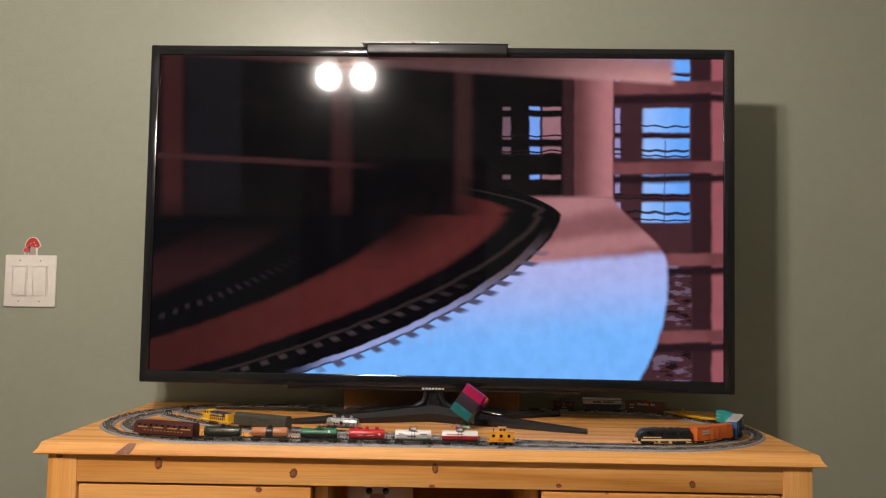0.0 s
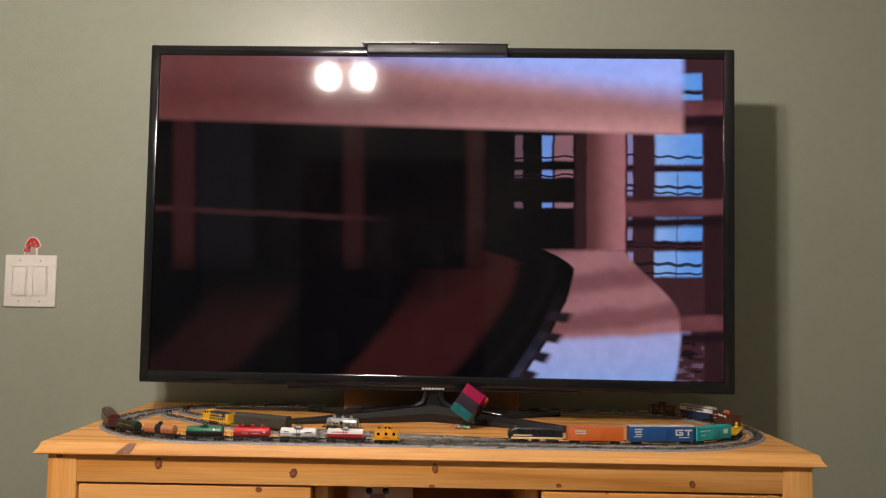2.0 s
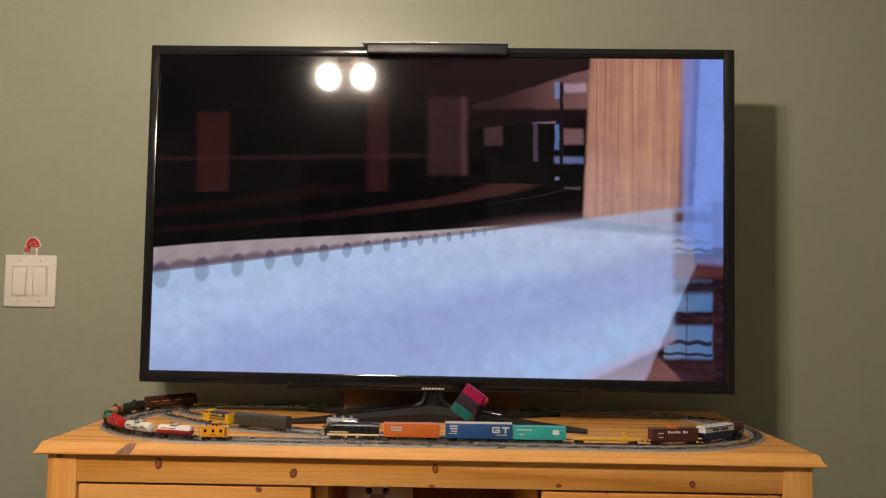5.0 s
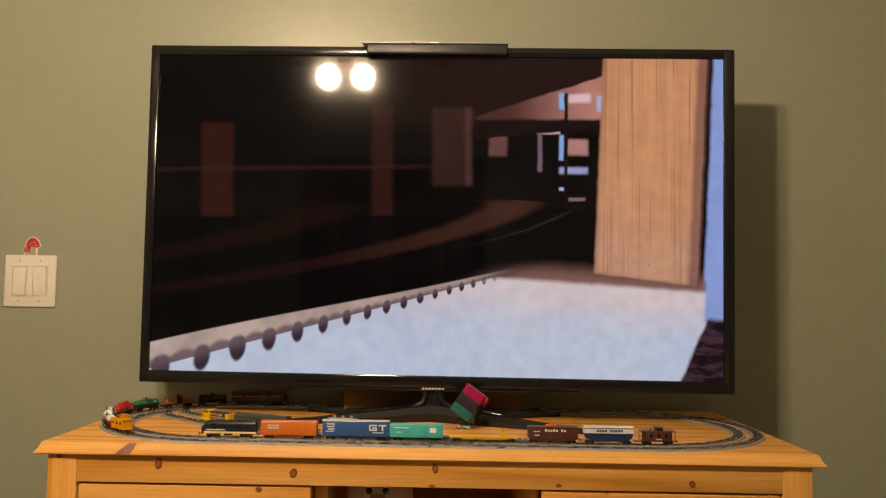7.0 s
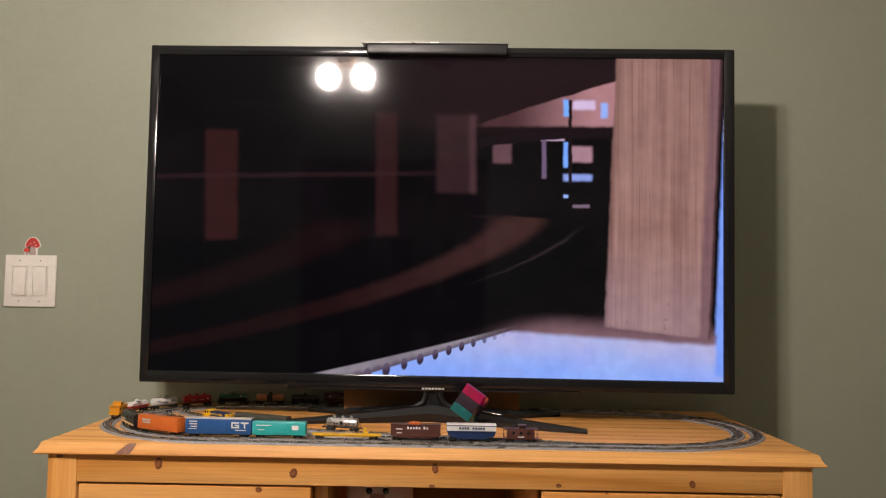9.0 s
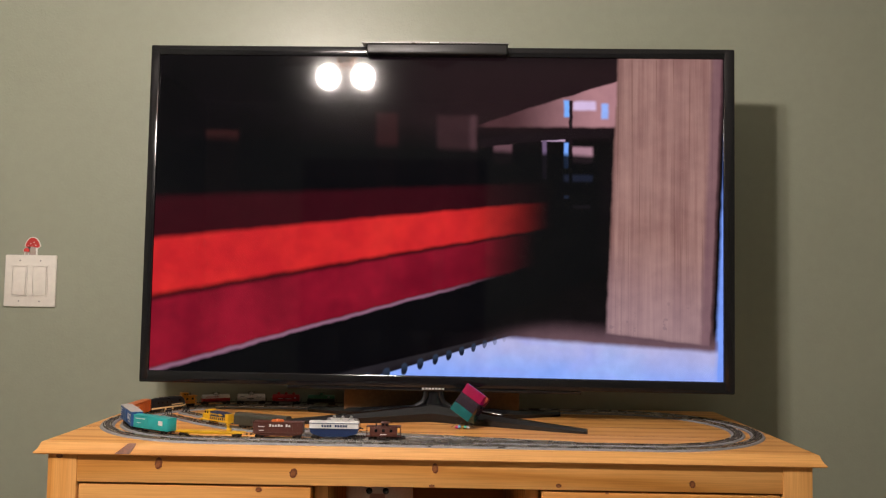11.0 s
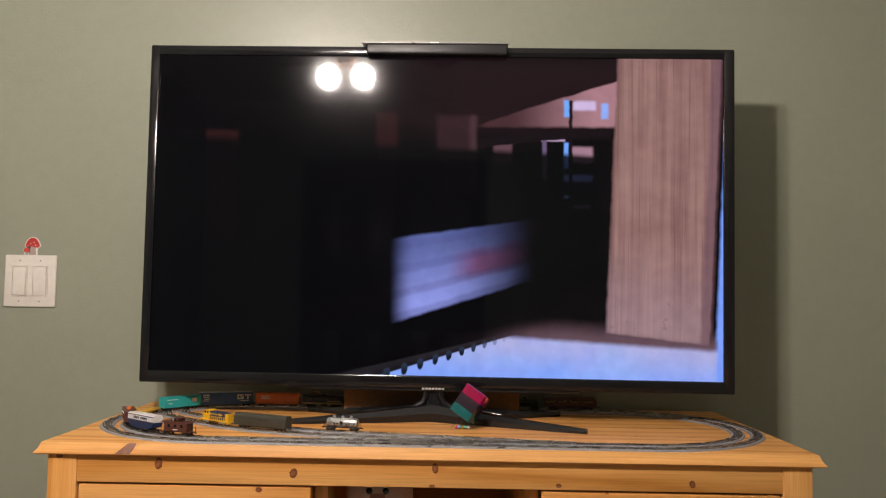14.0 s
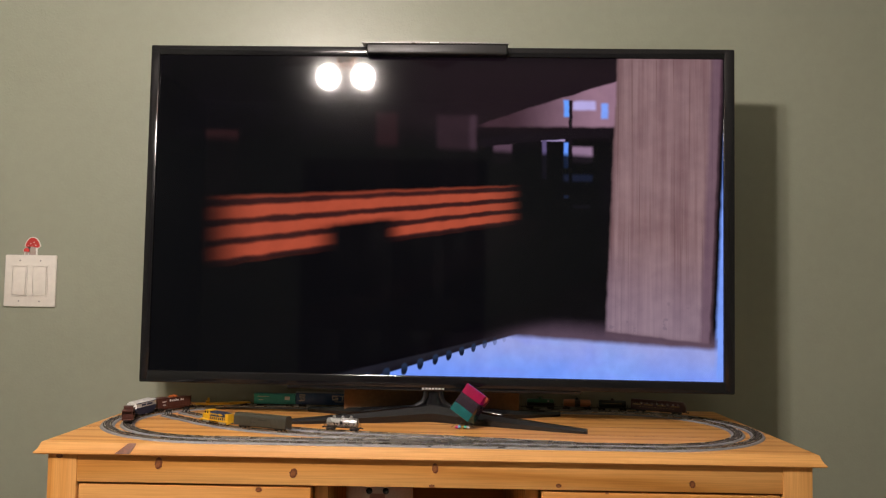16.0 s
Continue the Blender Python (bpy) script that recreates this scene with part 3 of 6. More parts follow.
    # far bright storey with its curved dark deck
    wedge = (far_y - 222.0 + (far_x - 850.0) * 0.32).step(-2, 3) * (1.0 - (far_y - 226.0).step(-4, 4)) * far_x.step(845, 870)
    lit_far = d2.step(-240, -110) * 0.78 + 0.22
    if here(840, 1090):
        col = put(col, wedge * lit_far, blend(t, far_x.step(900, 1080), rgb(74, 46, 50), rgb(176, 128, 134)))
    for x0, x1, y0, y1, c in ((1004, 1014, 178, 208, rgb(120, 176, 255)), (1020, 1060, 180, 196, rgb(214, 190, 226)), (1070, 1082, 184, 212, rgb(150, 180, 250)),
                              (880, 912, 252, 292, rgb(100, 70, 78)), (964, 1006, 246, 252, rgb(190, 160, 190)), (1004, 1012, 254, 300, rgb(120, 170, 255)), (966, 974, 250, 320, rgb(110, 90, 120)),
                              (1018, 1054, 262, 290, rgb(170, 130, 144)), (1004, 1054, 312, 324, rgb(140, 160, 230)), (1004, 1012, 348, 354, rgb(150, 180, 250)), (1020, 1050, 366, 372, rgb(120, 100, 120))):
        if here(x0, x1):
            col = put(col, rect(far_x, far_y, x0, x1, y0, y1, 2) * lit_far, c)
    if here(1000, 1019):
        col = put(col, rect(far_x, far_y, 1013, 1019, 178, 330, 2), rgb(26, 16, 22))
    sag = 238.0 + (far_x - 1090.0) * (far_x - 1090.0) * 0.00032
    if here(850, 1084):
        col = put(col, (far_y - sag).inside(-8, 8, 2) * far_x.inside(856, 1084, 4), rgb(24, 15, 20))
    # track bends of this level
    ex = (far_x - 300.0) * (1 / 765.0)
    down = bend_y.step(425, 435)
    ey = (bend_y - 430.0).op("ABSOLUTE") * ((1 / 80.0) + (1 / 290.0 - 1 / 80.0) * down)
    bend = (ex.op("ABSOLUTE").op("POWER", 1.5) + ey.op("POWER", 1.5)).op("POWER", 0.6667)
    fx = (far_x + 300.0) * (1 / 1290.0)
    fy = (bend_y - 395.0).op("ABSOLUTE") * ((1 / 48.0) + (1 / 311.0 - 1 / 48.0) * bend_y.step(390, 400))
    path = (fx.op("ABSOLUTE").op("POWER", 1.5) + fy.op("POWER", 1.5)).op("POWER", 0.6667)
    on = down + (1.0 - down) * bend_y.step(352, 372) * far_x.step(860, 930)
    turn = bend_y.step(384, 402) + (1.0 - bend_y.step(384, 402)) * bend_y.step(352, 366) * far_x.step(880, 950)
    if here(250, 1080):
        col = put(col, on * (1.0 - bend.step(0.97, 1.02)), rgb(4, 4, 7))
    if here(250, 1010):
        col = put(col, turn * path.inside(0.915, 0.985, 0.016) * (0.30 + far_x.step(300, 900) * 0.30), blend(t, far_x.step(500, 950), rgb(44, 17, 20), rgb(78, 48, 46)))
    if here(250, 900):
        col = put(col, bend_y.step(380, 420) * path.inside(0.66, 0.75, 0.03) * 0.45, rgb(36, 15, 17))
    if here(600, 1080):
        col = put(col, bend_y.step(400, 440) * path.inside(1.035, 1.043, 0.004) * 0.30 * far_x.step(800, 980), rgb(74, 60, 62))
    # white deck, its rim and the dark shade by the pillar
    base = D - 604.0 - (C - 1000.0) * 0.07
    foot = D - 589.0 - (C - 1078.0) * 0.125
    flat = base.step(-7, 5) * below_high.step(-2, 2)
    white = blend(t, (base * 0.012 + (mottle - 0.5) * 0.5).step(0.0, 0.9), rgb(180, 178, 222), rgb(134, 168, 250))
    white = blend(t, (grain(5.0, 1.0, 2.0, 3.0, 5.0)).step(0.42, 0.68) * 0.45, white, rgb(160, 194, 255))
    white = blend(t, (grain(8.0, 1.0, 2.4, 3.0, 9.0)).step(0.5, 0.75) * 0.4, white, rgb(156, 164, 244))
    white = blend(t, (1.0 - d2.step(-100, -35)) * 0.55, white, blend(t, (base * 0.01 + (mottle - 0.5)).step(0.2, 1.2), rgb(214, 214, 236), rgb(196, 220, 255)))
    fade = base.step(-44, -2) * C.step(820, 1010) * (below_high + 30.0).step(0, 40)
    if here(720, 1300):
        col = put(col, fade * 0.8 * (1.0 - present * 0.35), rgb(140, 106, 116))
    col = put(col, flat, white)
    # sleepers along the rear edge of the deck
    size = (1.0 - X.step(200, 980)) * 42.0 + 7.0
    row = 101160.0 / (1415.0 - X).op("MAXIMUM", 120.0)
    tooth = row.op("SINE")
    rail_top = (below_high + size).step(-2, 2) * (1.0 - below_high.step(-2, 2)) * (1.0 - X.step(820, 930))
    ghost = (d2.step(-345, -315) - d2.step(-40, 0) * 0.35) * (1.0 - present * 0.93)
    if here(250, 930):
        col = put(col, rail_top * ghost, blend(t, (below_high + size * 0.30 - tooth * size * 0.10 + blocks).step(-6, 6), blend(t, mottle.step(0.3, 0.7), rgb(150, 140, 154), rgb(182, 174, 188)), rgb(110, 96, 116)))
        # rounded sleeper ends that hang over the pale roadbed, each with a lit crown
        drop = (below_high - size * 0.10) / (size + 6.0)
        lump = tooth * 0.75 - drop * drop * 2.2 + (mottle - 0.5) * 0.8
        col = put(col, lump.step(-0.05, 0.40) * drop.inside(-0.45, 0.62, 0.12) * (1.0 - X.step(830, 930)), blend(t, drop.step(-0.35, 0.30), blend(t, present, rgb(96, 84, 108), rgb(44, 56, 76)), blend(t, present, rgb(54, 42, 62), rgb(18, 24, 38))))
    upper = col

    upper = blend(t, cool, upper, blend(t, 1.0, upper, (0.32, 0.54, 0.98), "MULTIPLY"))

    # ---- goods train passing on the upper level
    gap = 1595.0 - X
    s = 1000.0 / gap
    q = (Y - 305.0) / gap
    c = s - v0
    train_mask = c.inside(-6.0, 2.0, 0.02) * q.inside(-0.05, 0.36, 0.01) * (1.0 - X.step(1056, 1082))
    if here(250, 1050):
        upper = put(upper, train_mask * 0.97, rgb(4, 5, 8))

        def stripes(n, lo, hi):
            return ((q - lo) * (2 * math.pi * n / (hi - lo))).op("SINE")

        soft = 0.02
        jag = (streak - 0.5) * 0.004
        red = c.inside(0.14, 1.3, 0.03)
        far_off = 1.0 - X.step(820, 1000) * 0.75
        upper = put(upper, red * q.inside(0.035, 0.09, 0.008) * 0.8 * (1.0 - X.step(760, 1000)), rgb(56, 7, 18))
        upper = put(upper, red * q.inside(0.09, 0.165, 0.006) * (1.0 - X.step(790, 985)), blend(t, mottle.step(0.3, 0.7), rgb(190, 30, 38), rgb(216, 44, 42)))
        upper = put(upper, red * q.inside(0.172, 0.262, 0.006) * (1.0 - X.step(780, 960)), blend(t, mottle.step(0.3, 0.7), rgb(112, 10, 32), rgb(146, 20, 42)))
        upper = put(upper, red * q.inside(0.262, 0.268, 0.003) * (1.0 - X.step(740, 900)), rgb(140, 100, 122))
        orange = c.inside(-0.905, -0.02, 0.028)
        ob = blend(t, q.step(0.18, 0.27), rgb(196, 66, 44), rgb(226, 130, 70))
        ob = blend(t, (stripes(8.6, 0.0, 0.245) + (mottle - 0.5) * 1.6).step(-0.2, 1.1) * q.inside(0.015, 0.235, 0.006) * c.inside(-0.90, -0.045, 0.02), ob, rgb(92, 22, 20))
        ob = blend(t, c.inside(-0.30, -0.16, 0.03) * q.inside(0.03, 0.075, 0.012), ob, rgb(96, 46, 36))
        ob = blend(t, mottle.step(0.3, 0.8) * 0.25, ob, rgb(190, 60, 30))
        upper = put(upper, orange * (q + jag).inside(-0.008, 0.285, 0.006) * (1.0 - X.step(930, 1012)) * far_off, ob)
        pale = c.inside(-1.86, -1.04, 0.03)
        pc = blend(t, (q + mottle * 0.03).step(0.16, 0.30), rgb(96, 104, 160), rgb(150, 158, 232))
        pc = blend(t, c.inside(-1.70, -1.22, 0.06) * (q + jag * 4.0).inside(0.19, 0.25, 0.014) * 0.8, pc, rgb(148, 74, 104))
        pc = blend(t, (q * 130.0 + mottle * 2.0).op("SINE").step(-0.2, 1.0) * 0.35, pc, rgb(84, 80, 130))
        pc = blend(t, cool, pc, blend(t, (q * 95.0 + mottle * 2.0).op("SINE").step(-1.2, 1.2), rgb(26, 72, 160), rgb(48, 108, 208)))
        upper = put(upper, pale * q.inside(0.135, 0.30, 0.005) * (1.0 - X.step(760, 955)), pc)
        thin = c.inside(-2.64, -2.28, soft)
        upper = put(upper, thin * q.inside(0.122, 0.158, 0.007) * (1.0 - X.step(700, 960)), blend(t, c.step(-2.36, -2.30), rgb(176, 164, 226), rgb(170, 96, 110)))
        last = c.inside(-3.95, -3.0, 0.04)
        lc = blend(t, (stripes(3.4, 0.04, 0.14) + (mottle - 0.5) * 1.2).step(-0.2, 1.0), rgb(170, 74, 52), rgb(52, 24, 24))
        hole = (1.0 - c.inside(-3.31, -3.17, 0.03)) * (1.0 - c.inside(-3.81, -3.67, 0.03) * q.inside(0.095, 0.16, 0.008))
        upper = put(upper, last * q.inside(0.04, 0.137, 0.006) * (1.0 - X.step(860, 960)) * hole, lc)

    # the wooden pillar
    if here(960, 1300):
        P = C + (D - 350.0) * 0.042
        post = P.step(1084, 1091) * (1.0 - P.step(1268, 1276)) * (1.0 - foot.step(-3, 3))
        fibre = grain(90.0, 1.0, 0.03, 4.0) * 0.6 + mottle * 0.4
        wood = blend(t, fibre.step(0.28, 0.70), rgb(132, 94, 90), rgb(166, 128, 120))
        wood = blend(t, d2.step(-100, -70), blend(t, fibre.step(0.22, 0.80), blend(t, (1.0 - d2.step(-220, -120)), rgb(186, 134, 112), rgb(150, 100, 98)), rgb(206, 160, 136)), wood)
        lines = grain(210.0, 1.0, 0.012, 2.0, 6.0)
        wood = blend(t, lines.step(0.56, 0.70) * 0.45, wood, rgb(112, 76, 70))
        wood = blend(t, (grain(70.0, 1.0, 1.0, 2.0, 3.0)).step(0.66, 0.72) * foot.step(-120, -20) * 0.5, wood, rgb(96, 66, 66))
        wood = blend(t, (1.0 - P.step(1088, 1100)) * 0.35, wood, rgb(96, 62, 62))
        wood = blend(t, foot.step(-190, -10) * 0.3, wood, rgb(172, 152, 168))
        wood = blend(t, P.step(1246, 1258) * 0.75, wood, rgb(112, 80, 90))
        wood = blend(t, P.step(1266, 1271) * 0.7, wood, rgb(60, 36, 40))
        wood = blend(t, cool, wood, blend(t, 1.0, wood, (0.42, 0.60, 0.95), "MULTIPLY"))
        upper = put(upper, post, wood)
        shade_rim = foot.inside(-4, 10, 5) * P.inside(1086, 1272, 4)
        upper = put(upper, shade_rim * 0.25, rgb(110, 84, 96))
        upper = put(upper, P.step(1276, 1284) * (1.0 - (base - 52.0).step(-5, 5)) * (1.0 - foot.step(-16, -4) * (1.0 - P.step(1282, 1286)) * 0.6), rgb(124, 160, 250))
        upper = put(upper, (C + (base - 40.0).op("MAXIMUM", 0.0) * 0.42).step(1274, 1282) * base.step(40, 52) * (1.0 - d2.step(-50, -20)), blend(t, grain(18.0, 1.0, 3.0, 3.0).step(0.42, 0.6), rgb(26, 14, 24), rgb(62, 44, 66)))

    # ---- the deck between the two levels: under side, then bright rim
    share = below_high / (below_high - below_low + 4.0)
    wavy = share + (mottle - 0.5) * 0.18
    rim = blend(t, wavy.step(0.16, 0.40), rgb(170, 206, 254), rgb(138, 160, 226))
    rim = blend(t, wavy.step(0.50, 0.85), rim, rgb(158, 196, 254))
    rim = blend(t, (grain(16.0, 0.5, 1.6, 4.0, 3.0)).step(0.45, 0.75) * 0.4, rim, rgb(142, 152, 204))
    rim = blend(t, (1.0 - d2.step(-390, -330)) * 0.75, rim, blend(t, (Y + (mottle - 0.5) * 160.0).step(150, 420), rgb(150, 168, 238), rgb(136, 184, 254)))
    rim = blend(t, (below_low + 14.0).step(-14, 14) * 0.6, rim, rgb(190, 130, 170))
    rise = d1.step(118, 142)
    under = blend(t, X.step(350, 1150), blend(t, mottle, rgb(86, 44, 44), rgb(120, 70, 68)), rgb(196, 142, 142))
    under = blend(t, (d1 * 0.9 + (X - 1200.0) * 0.16 - (Y - 97.0) * 1.1).step(-40, 40), under, rgb(156, 174, 246))
    under = blend(t, (1.0 - (below_low + 50.0).op("ABSOLUTE").step(0, 60)) * 0.45, under, rgb(78, 38, 36))
    under = blend(t, (1.0 - d1.step(0, 70)) * 0.75 * (1.0 - X.step(900, 1150)), under, rgb(24, 16, 20))
    slab_col = blend(t, rise, under, rim)
    lower = put(lower, (1.0 - below_low.step(-7, 6)) * (1.0 - (X - (d1.step(80, 108) - d1.step(116, 132)) * 30.0).step(1188, 1204)), slab_col)
    final = blend(t, (1.0 - below_high.step(-6, 5)) * d2.step(-470, -440), lower, upper)
    resting = d2.step(-235, -150)
    final = blend(t, resting, final, upper)
    # right of the deck's end, above the windows of the level below
    if here(1180, 1300):
        end = X.step(1206, 1218) * (1.0 - resting) * d1.step(120, 145) * (1.0 - (Y - d2 - 640.0).step(-4, 4))
        final = blend(t, end, final, rgb(122, 152, 248))

    speck = grain(34.0, 1.0, 1.0, 6.0, 2.0) * 0.7 + grain(9.0, 1.0, 1.0, 2.0, 7.0) * 0.3
    final = blend(t, 1.0, final, blend(t, speck.step(0.32, 0.68), (0.91, 0.90, 0.92), (1.05, 1.04, 1.04)), "MULTIPLY")
    out = t.nodes["Principled BSDF"]
    t.links.new(final, out.inputs["Emission Color"])
    out.inputs["Emission Strength"].default_value = 1.0
    return m


def screen():
    """One glass panel; its front shows the film in nine stretches."""
    bm = bmesh.new()
    box(bm, (SX1 - SX0, 0.004, SZ1 - SZ0), ((SX0 + SX1) / 2, 0.006, (SZ0 + SZ1) / 2))
    grid = (250, 560, 700, 830, 900, 950, 1000, 1066, 1150, 1300)
    cuts = [picture_place(x, 380)[0] for x in grid[1:-1]]
    for x in cuts:
        bmesh.ops.bisect_plane(bm, geom=bm.verts[:] + bm.edges[:] + bm.faces[:], plane_co=(x, 0, 0), plane_no=(1, 0, 0))
    for f in bm.faces:
        x = f.calc_center_median().x
        f.material_index = sum(x > c for c in cuts)
    ob = part("screen", bm, screen_material(grid[0], grid[1] + 9), TV, "glossy lit screen showing a model railway film")
    for a, b in zip(grid[1:], grid[2:]):
        ob.data.materials.append(screen_material(a - 9, b + 9))
    return ob


screen()
# ---------------------------------------------------------------- model railway
YC, XL, XR = 1.597, -0.358, 0.338        # centre line of the ovals, and where the bends begin
R_OUT, R_IN = 0.2315, 0.199
RAIL = 0.0045                            # height of the rail heads over the cabinet top
STRAIGHT = XR - XL

BALLAST = worn("grey_roadbed_plastic", (0.30, 0.30, 0.32), 0.6, 0, 0.35, 900.0, 0.5)
TIE = worn("dark_brown_tie_plastic", (0.075, 0.062, 0.055), 0.55, 0, 0.2, 700.0, 0.1)
RAIL_STEEL = worn("nickel_silver_rail", (0.74, 0.70, 0.62), 0.26, 1.0, 0.15, 400.0, 0.0)
WHEEL = worn("dark_wheel_metal", (0.05, 0.045, 0.04), 0.4, 0.5, 0.2, 500.0, 0.0)
TRUCK = worn("black_truck_plastic", (0.014, 0.013, 0.013), 0.5, 0, 0.2, 600.0, 0.1)
RED_PAINT = worn("red_tank_paint", (0.50, 0.018, 0.026), 0.36, 0, 0.12, 500.0, 0.04)
WHITE_PAINT = worn("white_tank_paint", (0.74, 0.73, 0.72), 0.36, 0, 0.08, 500.0, 0.04)
GREEN_PAINT = worn("green_tank_paint", (0.03, 0.17, 0.09), 0.38, 0, 0.12, 500.0, 0.04)
DARK_GREEN = worn("dark_green_tank_paint", (0.016, 0.028, 0.018), 0.34, 0, 0.2, 500.0, 0.04)
TAN_PAINT = worn("tan_orange_tank_paint", (0.50, 0.20, 0.085), 0.42, 0, 0.15, 500.0, 0.04)
BLACK_PAINT = worn("black_rolling_stock_paint", (0.012, 0.012, 0.014), 0.35, 0, 0.2, 500.0, 0.04)
CREAM_PAINT = worn("cream_stripe_paint", (0.74, 0.56, 0.30), 0.4, 0, 0.1, 500.0, 0.03)
ORANGE_PAINT = worn("orange_boxcar_paint", (0.60, 0.14, 0.025), 0.42, 0, 0.1, 500.0, 0.04)
BLUE_PAINT = worn("blue_boxcar_paint", (0.018, 0.085, 0.26), 0.4, 0, 0.12, 500.0, 0.04)
TEAL_PAINT = worn("teal_boxcar_paint", (0.025, 0.40, 0.40), 0.42, 0, 0.1, 500.0, 0.04)
YELLOW_PAINT = worn("yellow_paint", (0.72, 0.42, 0.018), 0.4, 0, 0.1, 500.0, 0.04)
AMBER_PAINT = worn("amber_caboose_paint", (0.72, 0.32, 0.02), 0.4, 0, 0.1, 500.0, 0.04)
BROWN_PAINT = worn("oxide_brown_paint", (0.085, 0.026, 0.018), 0.45, 0, 0.15, 500.0, 0.04)
MAROON_PAINT = worn("maroon_paint", (0.065, 0.014, 0.014), 0.38, 0, 0.15, 500.0, 0.04)
GOLD_PAINT = worn("gold_stripe_paint", (0.42, 0.26, 0.07), 0.45, 0, 0.1, 500.0, 0.0)
NAVY_PAINT = worn("navy_blue_paint", (0.012, 0.03, 0.10), 0.4, 0, 0.15, 500.0, 0.04)
OLIVE_PAINT = worn("olive_grey_baggage_paint", (0.045, 0.045, 0.034), 0.45, 0, 0.15, 500.0, 0.05)
SILVER_PAINT = worn("silver_tank_paint", (0.52, 0.52, 0.52), 0.3, 0.6, 0.1, 500.0, 0.03)
GREY_ROOF = worn("pale_roof_paint", (0.50, 0.48, 0.47), 0.5, 0, 0.1, 400.0, 0.04)
WINDOW_DARK = material("dark_window_glass", (0.008, 0.008, 0.009), 0.1)


def oval(s, radius):
    """Place and heading (radians) at the distance s along an oval, which runs left along the front."""
    length = 2 * STRAIGHT + 2 * math.pi * radius
    s %= length
    if s < STRAIGHT:
        return XR - s, YC - radius, math.pi
    s -= STRAIGHT
    if s < math.pi * radius:
        a = s / radius
        return XL - radius * math.sin(a), YC - radius * math.cos(a), math.pi - a
    s -= math.pi * radius
    if s < STRAIGHT:
        return XL + s, YC + radius, 0.0
    a = (s - STRAIGHT) / radius
    return XR + radius * math.sin(a), YC + radius * math.cos(a), -a


def sweep(bm, line, profile, closed):
    """A profile (across, up) swept along a line of (x, y)."""
    n, rings = len(line), []
    for i, (x, y) in enumerate(line):
        a, b = (line[(i - 1) % n], line[(i + 1) % n]) if closed else (line[max(i - 1, 0)], line[min(i + 1, n - 1)])
        d = Vector((b[0] - a[0], b[1] - a[1])).normalized()
        rings.append([bm.verts.new((x - d.y * u, y + d.x * u, w)) for u, w in profile])
    pairs = list(zip(rings, rings[1:])) + ([(rings[-1], rings[0])] if closed else [])
    k = len(profile)
    for a, b in pairs:
        for j in range(k):
            bm.faces.new((a[j], a[(j + 1) % k], b[(j + 1) % k], b[j]))
    if not closed:
        bm.faces.new(rings[0])
        bm.faces.new(rings[-1][::-1])
    bmesh.ops.recalc_face_normals(bm, faces=bm.faces[:])


BED = [(-0.0125, 0.0), (0.0125, 0.0), (0.0105, 0.0024), (0.0090, 0.0027), (-0.0090, 0.0027), (-0.0105, 0.0024)]


def bar_mesh(bm, x, y, a, size, z):
    c, s = math.cos(a), math.sin(a)
    hx, hy = size[0] / 2, size[1] / 2
    v = [bm.verts.new((x + c * u - s * w, y + s * u + c * w, q)) for q in (z, z + size[2]) for u, w in ((-hx, -hy), (hx, -hy), (hx, hy), (-hx, hy))]
    for f in ((4, 5, 6, 7), (0, 1, 5, 4), (1, 2, 6, 5), (2, 3, 7, 6), (3, 0, 4, 7)):
        bm.faces.new([v[k] for k in f])


def railway(name, line, closed, label, lift=0.0):
    """Roadbed, ties and two rails along a line of (x, y)."""
    trk = thing(name, pose(0, 0, TOP + lift), label, "model track", "model railway tracks", "structure")
    bm = bmesh.new()
    sweep(bm, line, BED, closed)
    part("roadbed", bm, BALLAST, trk, "grey moulded roadbed")
    for side in (-1, 1):
        bm = bmesh.new()
        o = side * 0.0046
        sweep(bm, line, [(o - 0.0004, 0.0028), (o + 0.0004, 0.0028), (o + 0.0004, RAIL), (o - 0.0004, RAIL)], closed)
        part("rail", bm, RAIL_STEEL, trk, "bright nickel rail")
    bm = bmesh.new()
    run, count = 0.0, 0
    pts = line + ([line[0]] if closed else [])
    gap = 0.0042
    for (x0, y0), (x1, y1) in zip(pts, pts[1:]):
        seg = math.hypot(x1 - x0, y1 - y0)
        while run < seg:
            t = run / seg
            bar_mesh(bm, x0 + (x1 - x0) * t, y0 + (y1 - y0) * t, math.atan2(y1 - y0, x1 - x0), (0.0021, 0.0150, 0.0007), 0.0026)
            run += gap
        run -= seg
    ob = part("ties", bm, TIE, trk, "dark plastic ties")
    ob["kind"] = "stuff"
    return trk


def loop_line(radius, step=0.008):
    length = 2 * STRAIGHT + 2 * math.pi * radius
    n = int(length / step)
    return [oval(length * i / n, radius)[:2] for i in range(n)]


def bezier_line(points, n=14):
    """A smooth line through points (Catmull-Rom)."""
    p = [Vector(points[0])] + [Vector(q) for q in points] + [Vector(points[-1])]
    out = []
    for i in range(1, len(p) - 2):
        for k in range(n):
            t = k / n
            a, b, c, d = p[i - 1:i + 3]
            v = 0.5 * (2 * b + (c - a) * t + (2 * a - 5 * b + 4 * c - d) * t * t + (3 * b - a - 3 * c + d) * t ** 3)
            out.append((v.x, v.y))
    return out + [tuple(points[-1])]


